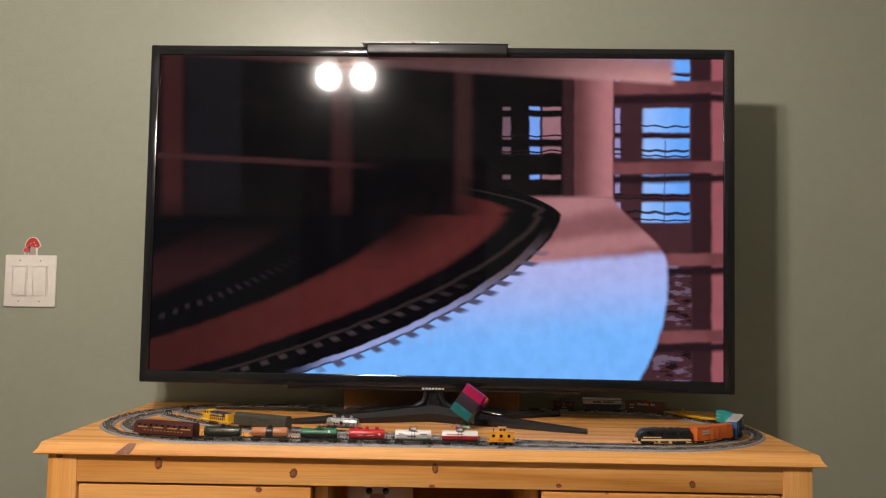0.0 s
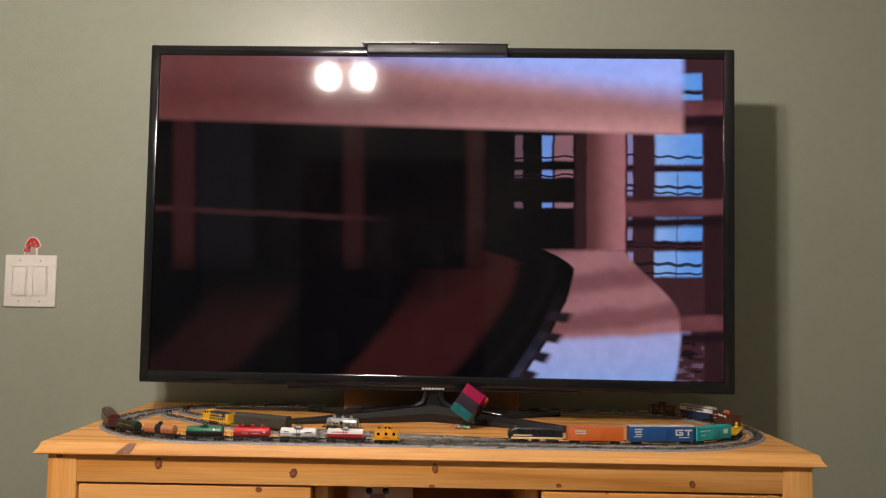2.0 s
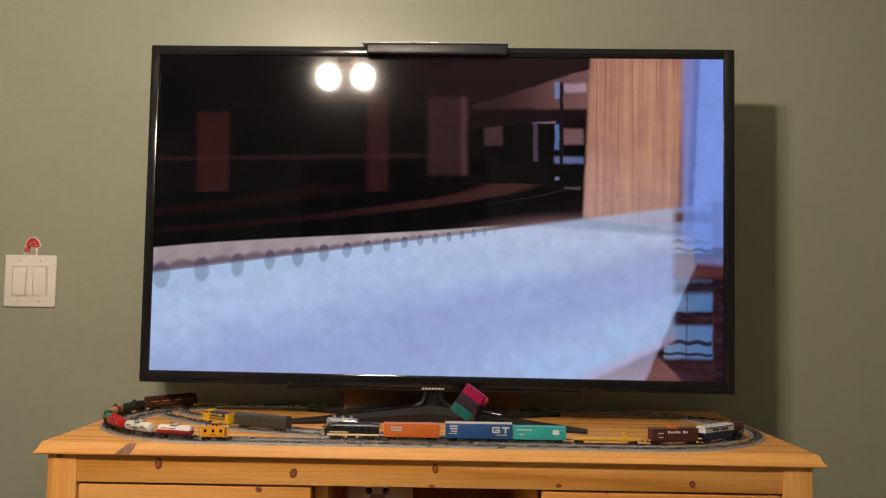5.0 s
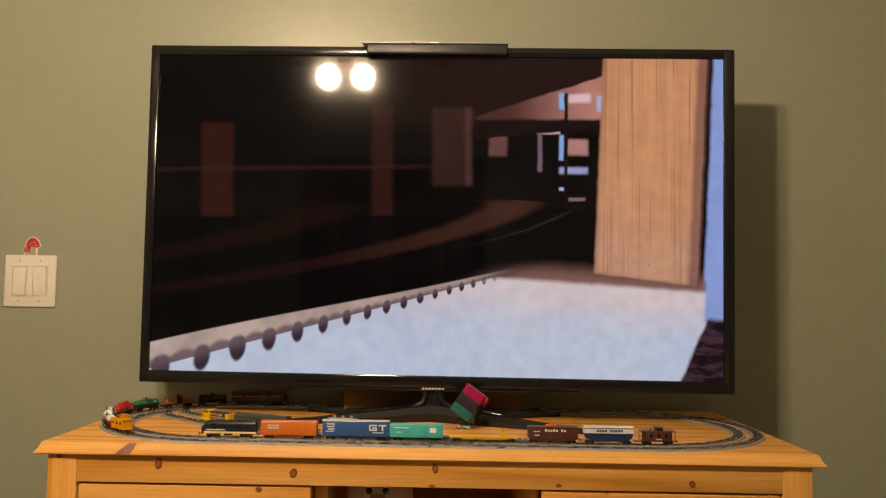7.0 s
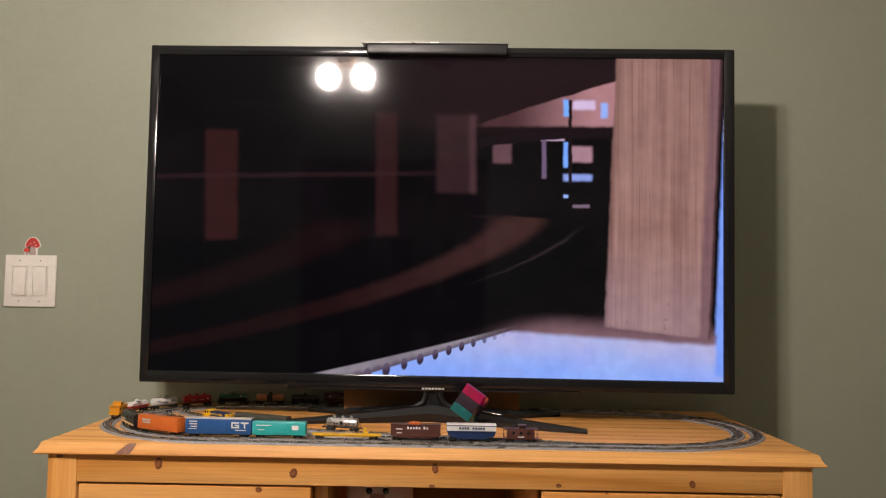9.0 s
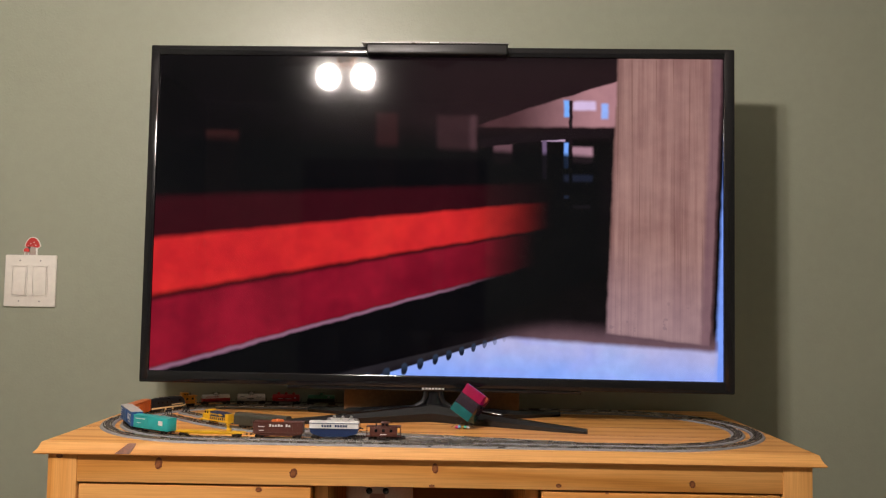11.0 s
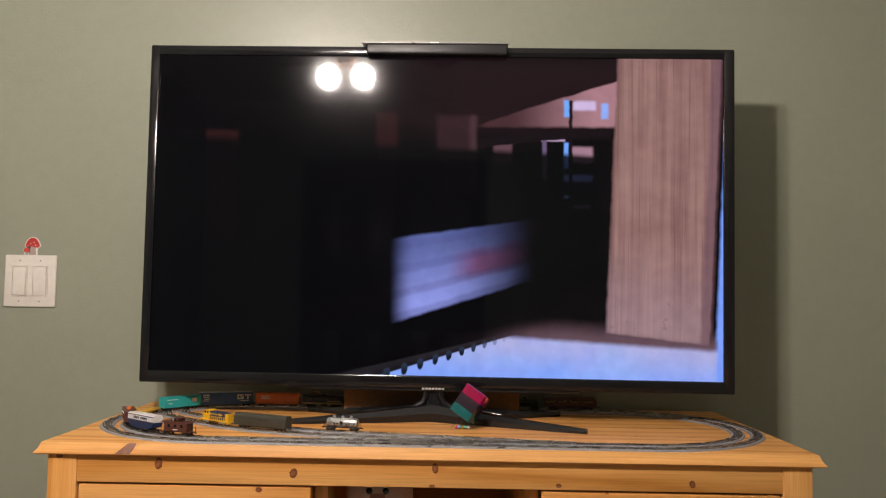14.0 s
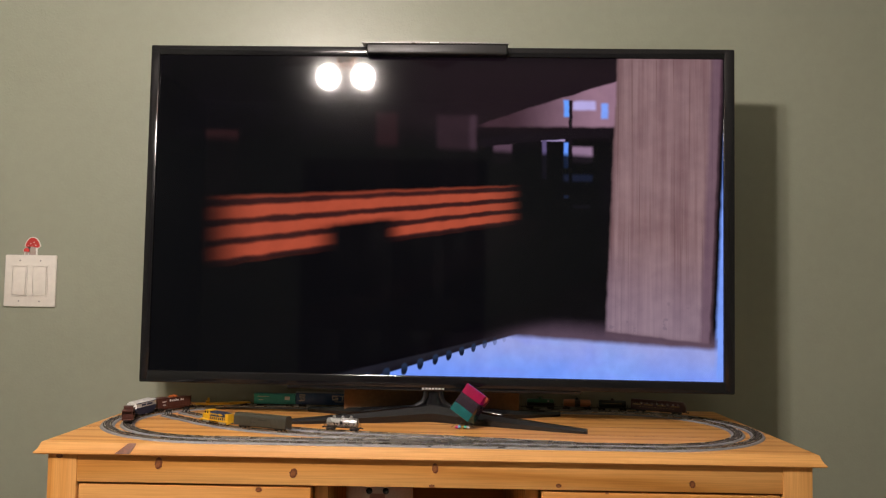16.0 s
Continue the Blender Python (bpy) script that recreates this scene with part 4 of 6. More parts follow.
railway("outer_track", loop_line(R_OUT), True, "grey model railway oval running round the television")
railway("inner_track", loop_line(R_IN), True, "grey inner model railway oval beside the outer one")
SIDING = [(-0.516, 1.652), (-0.46, 1.597), (-0.42, 1.557), (-0.354, 1.506), (-0.30, 1.479), (-0.249, 1.459), (-0.17, 1.440), (-0.08, 1.425), (0.02, 1.413), (0.10, 1.405), (0.16, 1.4015)]
railway("siding_track", bezier_line(SIDING), False, "grey siding that leaves the inner oval by a turnout", 0.0004)
SPUR = [(-0.495, 1.694), (-0.43, 1.632), (-0.36, 1.577), (-0.29, 1.531), (-0.22, 1.498), (-0.16, 1.4825), (-0.08, 1.465), (0.02, 1.445), (0.12, 1.424), (0.22, 1.4045)]
railway("spur_track", bezier_line(SPUR), False, "grey spur track behind the siding", 0.0002)
CROSS = [(0.16, 1.3985), (0.10, 1.3945), (0.03, 1.384), (-0.04, 1.374), (-0.10, 1.3665), (-0.15, 1.3655)]
railway("crossover_track", bezier_line(CROSS), False, "turnout rails linking the two ovals", 0.0006)


def buffer_stop(x, y, a):
    b = thing("buffer_stop", pose(x, y, TOP, 0, 0, a), "black plastic buffer stop at a siding's end", "buffer stop", "buffer stops")
    for s in (-1, 1):
        bm = bmesh.new()
        tube(bm, [(-0.008, s * 0.0045, 0.003), (0.0, s * 0.0035, 0.011)], 0.0009, 6)
        tube(bm, [(0.005, s * 0.0045, 0.003), (0.0, s * 0.0035, 0.011)], 0.0009, 6)
        part("strut", bm, TRUCK, b)
    bm = bmesh.new()
    box(bm, (0.0022, 0.013, 0.003), (0, 0, 0.011), None, 0.0004)
    part("beam", bm, TRUCK, b)


buffer_stop(-0.509, 1.645, -44)
buffer_stop(-0.488, 1.687, -43)
for x in (-0.121, -0.0105, 0.101):
    bm = bmesh.new()
    box(bm, (0.012 if x != -0.0105 else 0.004, 0.0025, 0.0016), (0, 0, 0.0008), None, 0.0003)
    tagged(part("rail_joint_clip", bm, TRUCK, None, "", pose(x - 0.003, 1.3552, TOP + 0.0012)), "small black clip at the roadbed's foot", "track clip", "track clips")


# ---------------------------------------------------------------- rolling stock; x points forward, z = 0 at the rail heads
def truck(parent, x, span=0.0095):
    bm = bmesh.new()
    for s in (-1, 1):
        box(bm, (span + 0.005, 0.0012, 0.0022), (0, s * 0.0058, 0.0034), None, 0.0003)
        box(bm, (0.0035, 0.0014, 0.0030), (0, s * 0.0060, 0.0032), None, 0.0004)
    box(bm, (0.003, 0.0118, 0.0016), (0, 0, 0.0042))
    t = part("truck", bm, TRUCK, parent, "black truck with metal wheels", pose(x, 0, 0))
    for dx in (-span / 2, span / 2):
        bm = bmesh.new()
        rod(bm, 0.0005, 0.0115, (0, 0, 0), "y", None, 8)
        for s in (-1, 1):
            rod(bm, 0.0028, 0.0011, (0, s * 0.0045, 0), "y", None, 16)
        part("wheelset", bm, WHEEL, t, "", pose(dx, 0, 0.0028))
    return t


def couplers(parent, length):
    for s in (-1, 1):
        bm = bmesh.new()
        box(bm, (0.006, 0.0016, 0.0012), (s * (length / 2 + 0.002), 0, 0.0048))
        box(bm, (0.0022, 0.0034, 0.0022), (s * (length / 2 + 0.0045), 0, 0.0048), None, 0.0004)
        part("coupler", bm, TRUCK, parent)


def bars(parent, mat, y, rows, label=""):
    """Lettering as plain bars on both flanks: rows of (x, z, width, height)."""
    for s in (-1, 1):
        for x, z, w, hgt in rows:
            bm = bmesh.new()
            box(bm, (w, 0.0003, hgt))
            part("lettering", bm, mat, parent, label, pose(s * x, s * (y + 0.0001), z))


def boxcar(length, height, paint, roof, label, marks, width=0.0185):
    car = thing("boxcar", pose(0, 0, 0), label, "train car", "trains on the ovals")
    z0 = 0.0052
    bm = bmesh.new()
    box(bm, (length, width, height), (0, 0, z0 + height / 2), None, 0.0005)
    part("body", bm, paint, car)
    n = 12
    rb = bmesh.new()
    box(rb, (0.0005, 0.0004, height - 0.002))
    rib = None
    for s in (-1, 1):
        for k in range(n + 1):
            m = pose(-length / 2 + 0.0012 + k * (length - 0.0024) / n, s * (width / 2 + 0.0001), z0 + height / 2)
            if rib is None:
                rib = part("rib", rb, paint, car, "", m)
            else:
                twin = new("rib", rib.data)
                twin.parent, twin.matrix_basis = car, m
    bm = bmesh.new()
    prism(bm, [(-width / 2 - 0.0004, 0), (width / 2 + 0.0004, 0), (width / 2, 0.0009), (0, 0.0019), (-width / 2, 0.0009)], length + 0.0008, (0, 0, z0 + height), pose(0, 0, 0, 0, 0, 90))
    part("roof", bm, roof, car)
    for s in (-1, 1):
        bm = bmesh.new()
        box(bm, (0.021, 0.0006, height - 0.003), (0, s * (width / 2 + 0.0003), z0 + height / 2), None, 0.0002)
        for k in (-1, 1):
            box(bm, (0.0004, 0.0006, height - 0.004), (k * 0.006, s * (width / 2 + 0.0007), z0 + height / 2))
        part("sliding_door", bm, paint, car)
        bm = bmesh.new()
        for k in range(5):
            box(bm, (0.0030, 0.0003, 0.0003), (s * (length / 2 - 0.0022), s * (width / 2 + 0.0006), z0 + 0.002 + k * height / 5.5))
        part("ladder", bm, paint, car)
    bm = bmesh.new()
    box(bm, (length - 0.004, 0.007, 0.0014), (0, 0, z0 - 0.0007))
    box(bm, (length * 0.45, width - 0.004, 0.0016), (0, 0, z0 - 0.001))
    part("underframe", bm, TRUCK, car)
    for s in (-1, 1):
        truck(car, s * (length / 2 - 0.0125))
    couplers(car, length)
    for mat, rows in marks:
        bars(car, mat, width / 2 + 0.0007, rows)
    return car


def tank_car(paint, label, lower=None, middle=None, domes=1, length=0.062, platform=False, marks=(), name="tank_car", group="trains on the ovals"):
    car = thing(name, pose(0, 0, 0), label, "train car", group)
    z, r, ln = 0.0135, 0.0075, length - 0.008
    bm = bmesh.new()
    rod(bm, r, ln, (0, 0, z), "x", None, 28, 0.0016)
    if middle:
        bm2 = bmesh.new()
        rod(bm2, r + 0.0003, ln * 0.2, (0, 0, z), "x", None, 28)
        part("centre_band", bm2, middle, car)
    for k in (-0.36, -0.18, 0.18, 0.36):
        rod(bm, r + 0.00018, 0.0006, (ln * k, 0, z), "x", None, 28)
    part("tank", bm, paint, car)
    if lower:
        bm = bmesh.new()
        rod(bm, r + 0.0002, ln + 0.0003, (0, 0, z), "x", None, 28)
        bmesh.ops.bisect_plane(bm, geom=bm.verts[:] + bm.edges[:] + bm.faces[:], plane_co=(0, 0, z + 0.0003), plane_no=(0, 0, 1), clear_outer=True)
        part("tank_lower_half", bm, lower, car, "contrasting lower half of the tank")
    spots = [0.0] if domes == 1 else [-ln * 0.28, 0.0, ln * 0.28]
    for x in spots:
        bm = bmesh.new()
        rod(bm, 0.0034 if domes == 1 else 0.003, 0.0042, (x, 0, z + r + 0.0012), "z", None, 18, 0.0007)
        rod(bm, 0.0016, 0.001, (x, 0, z + r + 0.0036), "z", None, 12)
        part("dome", bm, middle if (middle and domes == 1) else paint, car)
    if platform:
        bm = bmesh.new()
        for s in (-1, 1):
            tube(bm, [(-0.006, s * 0.0055, z + r), (-0.006, s * 0.0055, z + r + 0.004), (0.006, s * 0.0055, z + r + 0.004), (0.006, s * 0.0055, z + r)], 0.0003, 6)
            box(bm, (0.0125, 0.004, 0.0004), (0, s * 0.0055, z + r - 0.0004))
        part("dome_platform", bm, TRUCK, car)
    for s in (-1, 1):
        bm = bmesh.new()
        tube(bm, [(-ln / 2 + 0.001, s * 0.0082, z - 0.0005), (ln / 2 - 0.001, s * 0.0082, z - 0.0005)], 0.00025, 6)
        part("handrail", bm, TRUCK, car)
        bm = bmesh.new()
        for dx in (-0.0022, 0.0022):
            tube(bm, [(dx, s * 0.0084, 0.0055), (dx, s * 0.0082, z + 0.002), (dx, s * 0.0045, z + r)], 0.00028, 6)
        for k in range(5):
            box(bm, (0.0044, 0.0004, 0.0003), (0, s * 0.0084, 0.0065 + k * 0.0017))
        part("ladder", bm, TRUCK, car)
    bm = bmesh.new()
    box(bm, (length, 0.006, 0.0014), (0, 0, 0.0052), None, 0.0003)
    for s in (-1, 1):
        box(bm, (0.004, 0.013, 0.0022), (s * (ln / 2 - 0.004), 0, 0.0064), None, 0.0003)
        box(bm, (0.0014, 0.0165, 0.0014), (s * (length / 2 - 0.0008), 0, 0.0054))
        tube(bm, [(s * (length / 2 - 0.001), -0.007, 0.006), (s * (length / 2 - 0.001), -0.007, 0.0115), (s * (length / 2 - 0.001), 0.007, 0.0115), (s * (length / 2 - 0.001), 0.007, 0.006)], 0.0003, 6)
    part("underframe", bm, TRUCK, car)
    for s in (-1, 1):
        truck(car, s * (length / 2 - 0.010), 0.0085)
    couplers(car, length)
    for mat, rows in marks:
        bars(car, mat, r + 0.0003, rows)
    return car


def caboose(paint, roof, label, length=0.052, body=0.038, lettering=WHITE_PAINT):
    car = thing("caboose", pose(0, 0, 0), label, "train car", "trains on the ovals")
    w, z0, hgt = 0.0180, 0.0056, 0.0150
    bm = bmesh.new()
    box(bm, (body, w, hgt), (0, 0, z0 + hgt / 2), None, 0.0004)
    part("body", bm, paint, car)
    bm = bmesh.new()
    box(bm, (length - 0.001, w + 0.0012, 0.0012), (0, 0, z0 + hgt + 0.0004), None, 0.0004)
    part("roof", bm, roof, car)
    bm = bmesh.new()
    box(bm, (0.011, w - 0.003, 0.0056), (-0.002, 0, z0 + hgt + 0.0034), None, 0.0004)
    box(bm, (0.013, w - 0.0015, 0.0008), (-0.002, 0, z0 + hgt + 0.0064), None, 0.0003)
    part("cupola", bm, paint, car)
    for s in (-1, 1):
        for x in (-0.012, 0.0, 0.012):
            bm = bmesh.new()
            box(bm, (0.0042, 0.0003, 0.0044), (0, 0, 0))
            part("window", bm, WINDOW_DARK, car, "", pose(x, s * (w / 2 + 0.0002), z0 + 0.0095))
        bm = bmesh.new()
        for k in (-0.0027, 0.0027):
            box(bm, (0.0032, 0.0003, 0.003), (-0.002 + k, s * (w / 2 - 0.0012), z0 + hgt + 0.0038))
        part("cupola_window", bm, WINDOW_DARK, car)
        bm = bmesh.new()
        x = s * (length / 2 - 0.001)
        box(bm, (0.007, w - 0.002, 0.0010), (s * (length / 2 - 0.0035), 0, z0), None, 0.0002)
        tube(bm, [(x, -0.0075, z0), (x, -0.0075, z0 + 0.007), (x, 0.0075, z0 + 0.007), (x, 0.0075, z0)], 0.0004, 6)
        for y in (-0.0085, 0.0085):
            tube(bm, [(x, y, z0 - 0.002), (x, y, z0 + hgt)], 0.0003, 6)
        part("platform", bm, paint, car)
    bm = bmesh.new()
    rod(bm, 0.0008, 0.005, (0.012, 0.003, z0 + hgt + 0.003))
    part("stove_pipe", bm, TRUCK, car)
    bars(car, lettering, w / 2 + 0.0001, [(0.0, z0 + 0.0035, 0.010, 0.0014)])
    bm = bmesh.new()
    box(bm, (length - 0.004, 0.008, 0.0012), (0, 0, 0.0050))
    part("underframe", bm, TRUCK, car)
    for s in (-1, 1):
        truck(car, s * (length / 2 - 0.0105), 0.008)
    couplers(car, length)
    return car


def hopper(upper, lower, label, length=0.079, cover=None, marks=(), load=None):
    """A ribbed hopper: sloped ends, bays below, optional roof."""
    car = thing("hopper_car", pose(0, 0, 0), label, "train car", "trains on the ovals")
    w, zt, zm, zb = 0.0182, 0.0262, 0.0165 if cover else 0.0085, 0.0052
    a, b = length / 2 - 0.0005, length / 2 - 0.003
    bm = bmesh.new()
    prism(bm, [(-a, zm), (a, zm), (a, zt - 0.001), (-a, zt - 0.001)], w)
    for k in range(11):
        for s in (-1, 1):
            box(bm, (0.0007, 0.0006, zt - zm - 0.0015), (-a + 0.001 + k * (2 * a - 0.002) / 10, s * (w / 2 + 0.0002), (zt + zm) / 2))
    part("upper_body", bm, upper, car)
    bm = bmesh.new()
    prism(bm, [(-a, zm), (-b, zm - 0.0075 if cover else zm - 0.002), (-b + 0.017, zb - 0.001), (b - 0.017, zb - 0.001), (b, zm - 0.0075 if cover else zm - 0.002), (a, zm)], w - 0.0008)
    for x in (-0.018, 0.0, 0.018):
        prism(bm, [(x - 0.007, 0.0065), (x + 0.007, 0.0065), (x + 0.003, 0.0028), (x - 0.003, 0.0028)], 0.010)
    part("hopper_bottom", bm, lower, car)
    for s in (-1, 1):
        bm = bmesh.new()
        box(bm, (length + 0.001, 0.0010, 0.0014), (0, s * (w / 2 + 0.0003), zm), None, 0.0003)
        box(bm, (length + 0.001, 0.0012, 0.0012), (0, s * (w / 2 + 0.0003), zt - 0.001), None, 0.0003)
        part("side_sill", bm, lower if cover else upper, car)
    if cover:
        bm = bmesh.new()
        prism(bm, [(-w / 2 - 0.0006, 0), (w / 2 + 0.0006, 0), (w / 2 - 0.003, 0.0026), (-w / 2 + 0.003, 0.0026)], length, (0, 0, zt - 0.001), pose(0, 0, 0, 0, 0, 90))
        for k in (-1.5, -0.5, 0.5, 1.5):
            rod(bm, 0.0032, 0.001, (k * 0.017, 0, zt + 0.002), "z", None, 16)
        box(bm, (length - 0.004, 0.0022, 0.0005), (0, 0.006, zt + 0.0022))
        part("roof", bm, cover, car)
    if load:
        bm = bmesh.new()
        for x, r in ((-0.004, 0.0042), (0.003, 0.005), (0.0085, 0.0036)):
            ball(bm, r, (x, 0, zt), (1, 1, 0.8), 14)
        part("load", bm, load, car, "small orange rounded load")
    for s in (-1, 1):
        truck(car, s * (length / 2 - 0.010), 0.0085)
    couplers(car, length)
    for mat, rows in marks:
        bars(car, mat, w / 2 + 0.0008, rows)
    return car


def flat_car(label, length=0.110):
    car = thing("flat_car", pose(0, 0, 0), label, "train car", "trains on the ovals")
    bm = bmesh.new()
    box(bm, (length, 0.0175, 0.0022), (0, 0, 0.0072), None, 0.0004)
    prism(bm, [(-length / 2, 0.0066), (-length / 2 + 0.022, 0.0042), (length / 2 - 0.022, 0.0042), (length / 2, 0.0066)], 0.0150)
    part("deck", bm, YELLOW_PAINT, car)
    bm = bmesh.new()
    for k in range(9):
        for s in (-1, 1):
            box(bm, (0.0012, 0.0012, 0.0022), (-length / 2 + 0.006 + k * (length - 0.012) / 8, s * 0.0088, 0.0072))
    part("stake_pockets", bm, YELLOW_PAINT, car)
    bm = bmesh.new()
    box(bm, (0.0075, 0.007, 0.005), (-0.030, 0, 0.0108), None, 0.001)
    rod(bm, 0.0024, 0.006, (-0.0285, 0, 0.0155), "z", None, 14, 0.0005)
    part("hitch", bm, YELLOW_PAINT, car, "raised yellow trailer hitch")
    for s in (-1, 1):
        truck(car, s * (length / 2 - 0.012), 0.0085)
    couplers(car, length)
    return car


def rounded_section(w, z0, z1, r):
    """Half-round roofed body section as an outline (y, z)."""
    pts = [(-w / 2, z0), (w / 2, z0), (w / 2, z1 - r)]
    for k in range(1, 8):
        a = radians(90 * k / 8)
        pts.append((w / 2 - r * (1 - math.cos(a)), z1 - r + r * math.sin(a)))
    for k in range(7, 0, -1):
        a = radians(90 * k / 8)
        pts.append((-w / 2 + r * (1 - math.cos(a)), z1 - r + r * math.sin(a)))
    pts.append((-w / 2, z1 - r))
    return pts


def body_mesh(length, w, z0, z1, r, taper=0.0):
    bm = bmesh.new()
    out = rounded_section(w, z0, z1, r)
    rings = []
    stations = [(-length / 2, 1.0, 1.0), (length / 2 - taper, 1.0, 1.0)]
    if taper:
        stations += [(length / 2 - taper * 0.5, 0.94, 0.86), (length / 2 - taper * 0.15, 0.82, 0.62), (length / 2, 0.66, 0.52)]
    else:
        stations[1] = (length / 2, 1.0, 1.0)
    for x, sw, sh in stations:
        rings.append([bm.verts.new((x, y * sw, z0 + (z - z0) * sh)) for y, z in out])
    k = len(out)
    for a, b in zip(rings, rings[1:]):
        for j in range(k):
            bm.faces.new((a[j], a[(j + 1) % k], b[(j + 1) % k], b[j]))
    bm.faces.new(rings[0][::-1])
    bm.faces.new(rings[-1])
    bmesh.ops.recalc_face_normals(bm, faces=bm.faces[:])
    return bm


def cab_unit(label):
    """Black streamlined diesel with cream flank stripes."""
    car = thing("locomotive", pose(0, 0, 0), label, "locomotive", "trains on the ovals")
    ln, w = 0.087, 0.0185
    part("body", body_mesh(ln, w, 0.0062, 0.0262, 0.0062, 0.012), BLACK_PAINT, car)
    for s in (-1, 1):
        bm = bmesh.new()
        box(bm, (ln - 0.004, 0.0004, 0.0030), (-0.003, s * (w / 2 + 0.0002), 0.0080), None, 0.0001)
        part("stripe", bm, CREAM_PAINT, car, "cream stripe along the flank")
        bm = bmesh.new()
        box(bm, (0.030, 0.0004, 0.0018), (0.020, s * (w / 2 + 0.0002), 0.0122))
        part("stripe", bm, CREAM_PAINT, car)
        bm = bmesh.new()
        for k in range(4):
            rod(bm, 0.0016, 0.0004, (-0.028 + k * 0.011, s * (w / 2 + 0.0002), 0.0175), "y", None, 14)
        box(bm, (0.004, 0.0004, 0.0035), (0.026, s * (w / 2 + 0.0002), 0.0192))
        part("window", bm, WINDOW_DARK, car)
        for dx in (-0.0275, 0.0255):
            bm = bmesh.new()
            box(bm, (0.019, 0.0013, 0.0030), (dx, s * 0.0072, 0.0040), None, 0.0004)
            for k in (-1, 0, 1):
                box(bm, (0.0030, 0.0012, 0.0026), (dx + k * 0.0062, s * 0.0078, 0.0038), None, 0.0003)
            part("truck_frame", bm, TRUCK, car)
        bm = bmesh.new()
        box(bm, (0.0042, 0.0008, 0.0032), (0.0085, s * 0.0088, 0.0046), None, 0.0003)
        box(bm, (0.0042, 0.0008, 0.0032), (-0.0095, s * 0.0088, 0.0046), None, 0.0003)
        part("step", bm, CREAM_PAINT, car, "cream step below the flank")
    bm = bmesh.new()
    prism(bm, [(-0.0072, 0.0062), (0.0072, 0.0062), (0.0068, 0.0105), (-0.0068, 0.0105)], 0.0012, (ln / 2 + 0.0002, 0, 0), pose(0, 0, 0, 0, 0, 90))
    part("nose_band", bm, CREAM_PAINT, car, "cream nose band")
    bm = bmesh.new()
    rod(bm, 0.0012, 0.0012, (ln / 2 + 0.0001, 0, 0.0142), "x", None, 14)
    part("headlight", bm, SILVER_PAINT, car)
    bm = bmesh.new()
    for k in range(3):
        rod(bm, 0.0035, 0.0010, (-0.026 + k * 0.012, 0, 0.0264), "z", None, 18)
    box(bm, (0.016, 0.005, 0.001), (0.014, 0, 0.0263), None, 0.0003)
    part("roof_fans", bm, BLACK_PAINT, car)
    for dx in (-0.0275, 0.0255):
        for k in (-1, 0, 1):
            bm = bmesh.new()
            for s in (-1, 1):
                rod(bm, 0.0030, 0.0011, (0, s * 0.0046, 0), "y", None, 16)
            rod(bm, 0.0005, 0.0095, (0, 0, 0), "y", None, 8)
            part("wheelset", bm, WHEEL, car, "", pose(dx + k * 0.0062, 0, 0.0030))
    bm = bmesh.new()
    box(bm, (0.020, 0.013, 0.0035), (0, 0, 0.0046), None, 0.0006)
    part("fuel_tank", bm, TRUCK, car)
    couplers(car, ln)
    return car


def passenger_unit(label):
    """Long maroon streamlined unit with gold window bands."""
    car = thing("locomotive", pose(0, 0, 0), label, "locomotive", "trains on the ovals")
    ln, w = 0.112, 0.0185
    part("body", body_mesh(ln, w, 0.0056, 0.0258, 0.0055, 0.006), MAROON_PAINT, car)
    for s in (-1, 1):
        bm = bmesh.new()
        for x in (-0.043, -0.019, 0.008, 0.036):
            box(bm, (0.018, 0.0003, 0.0020), (x, s * (w / 2 + 0.0002), 0.0160))
        part("gold_band", bm, GOLD_PAINT, car, "gold band on the flank")
        bm = bmesh.new()
        for k in range(12):
            box(bm, (0.0028, 0.0003, 0.0012), (-0.036 + k * 0.0062, s * (w / 2 + 0.0002), 0.0112))
        part("lettering", bm, GOLD_PAINT, car)
        for k in range(9):
            bm = bmesh.new()
            box(bm, (0.0042, 0.0003, 0.0030), (0, 0, 0))
            part("window", bm, WINDOW_DARK, car, "", pose(-0.044 + k * 0.0108, s * (w / 2 + 0.00035), 0.0192))
    bm = bmesh.new()
    box(bm, (ln - 0.02, 0.0155, 0.0022), (0, 0, 0.0050), None, 0.0005)
    part("underframe", bm, TRUCK, car)
    for dx in (-0.037, 0.037):
        truck(car, dx, 0.0125)
    couplers(car, ln)
    return car


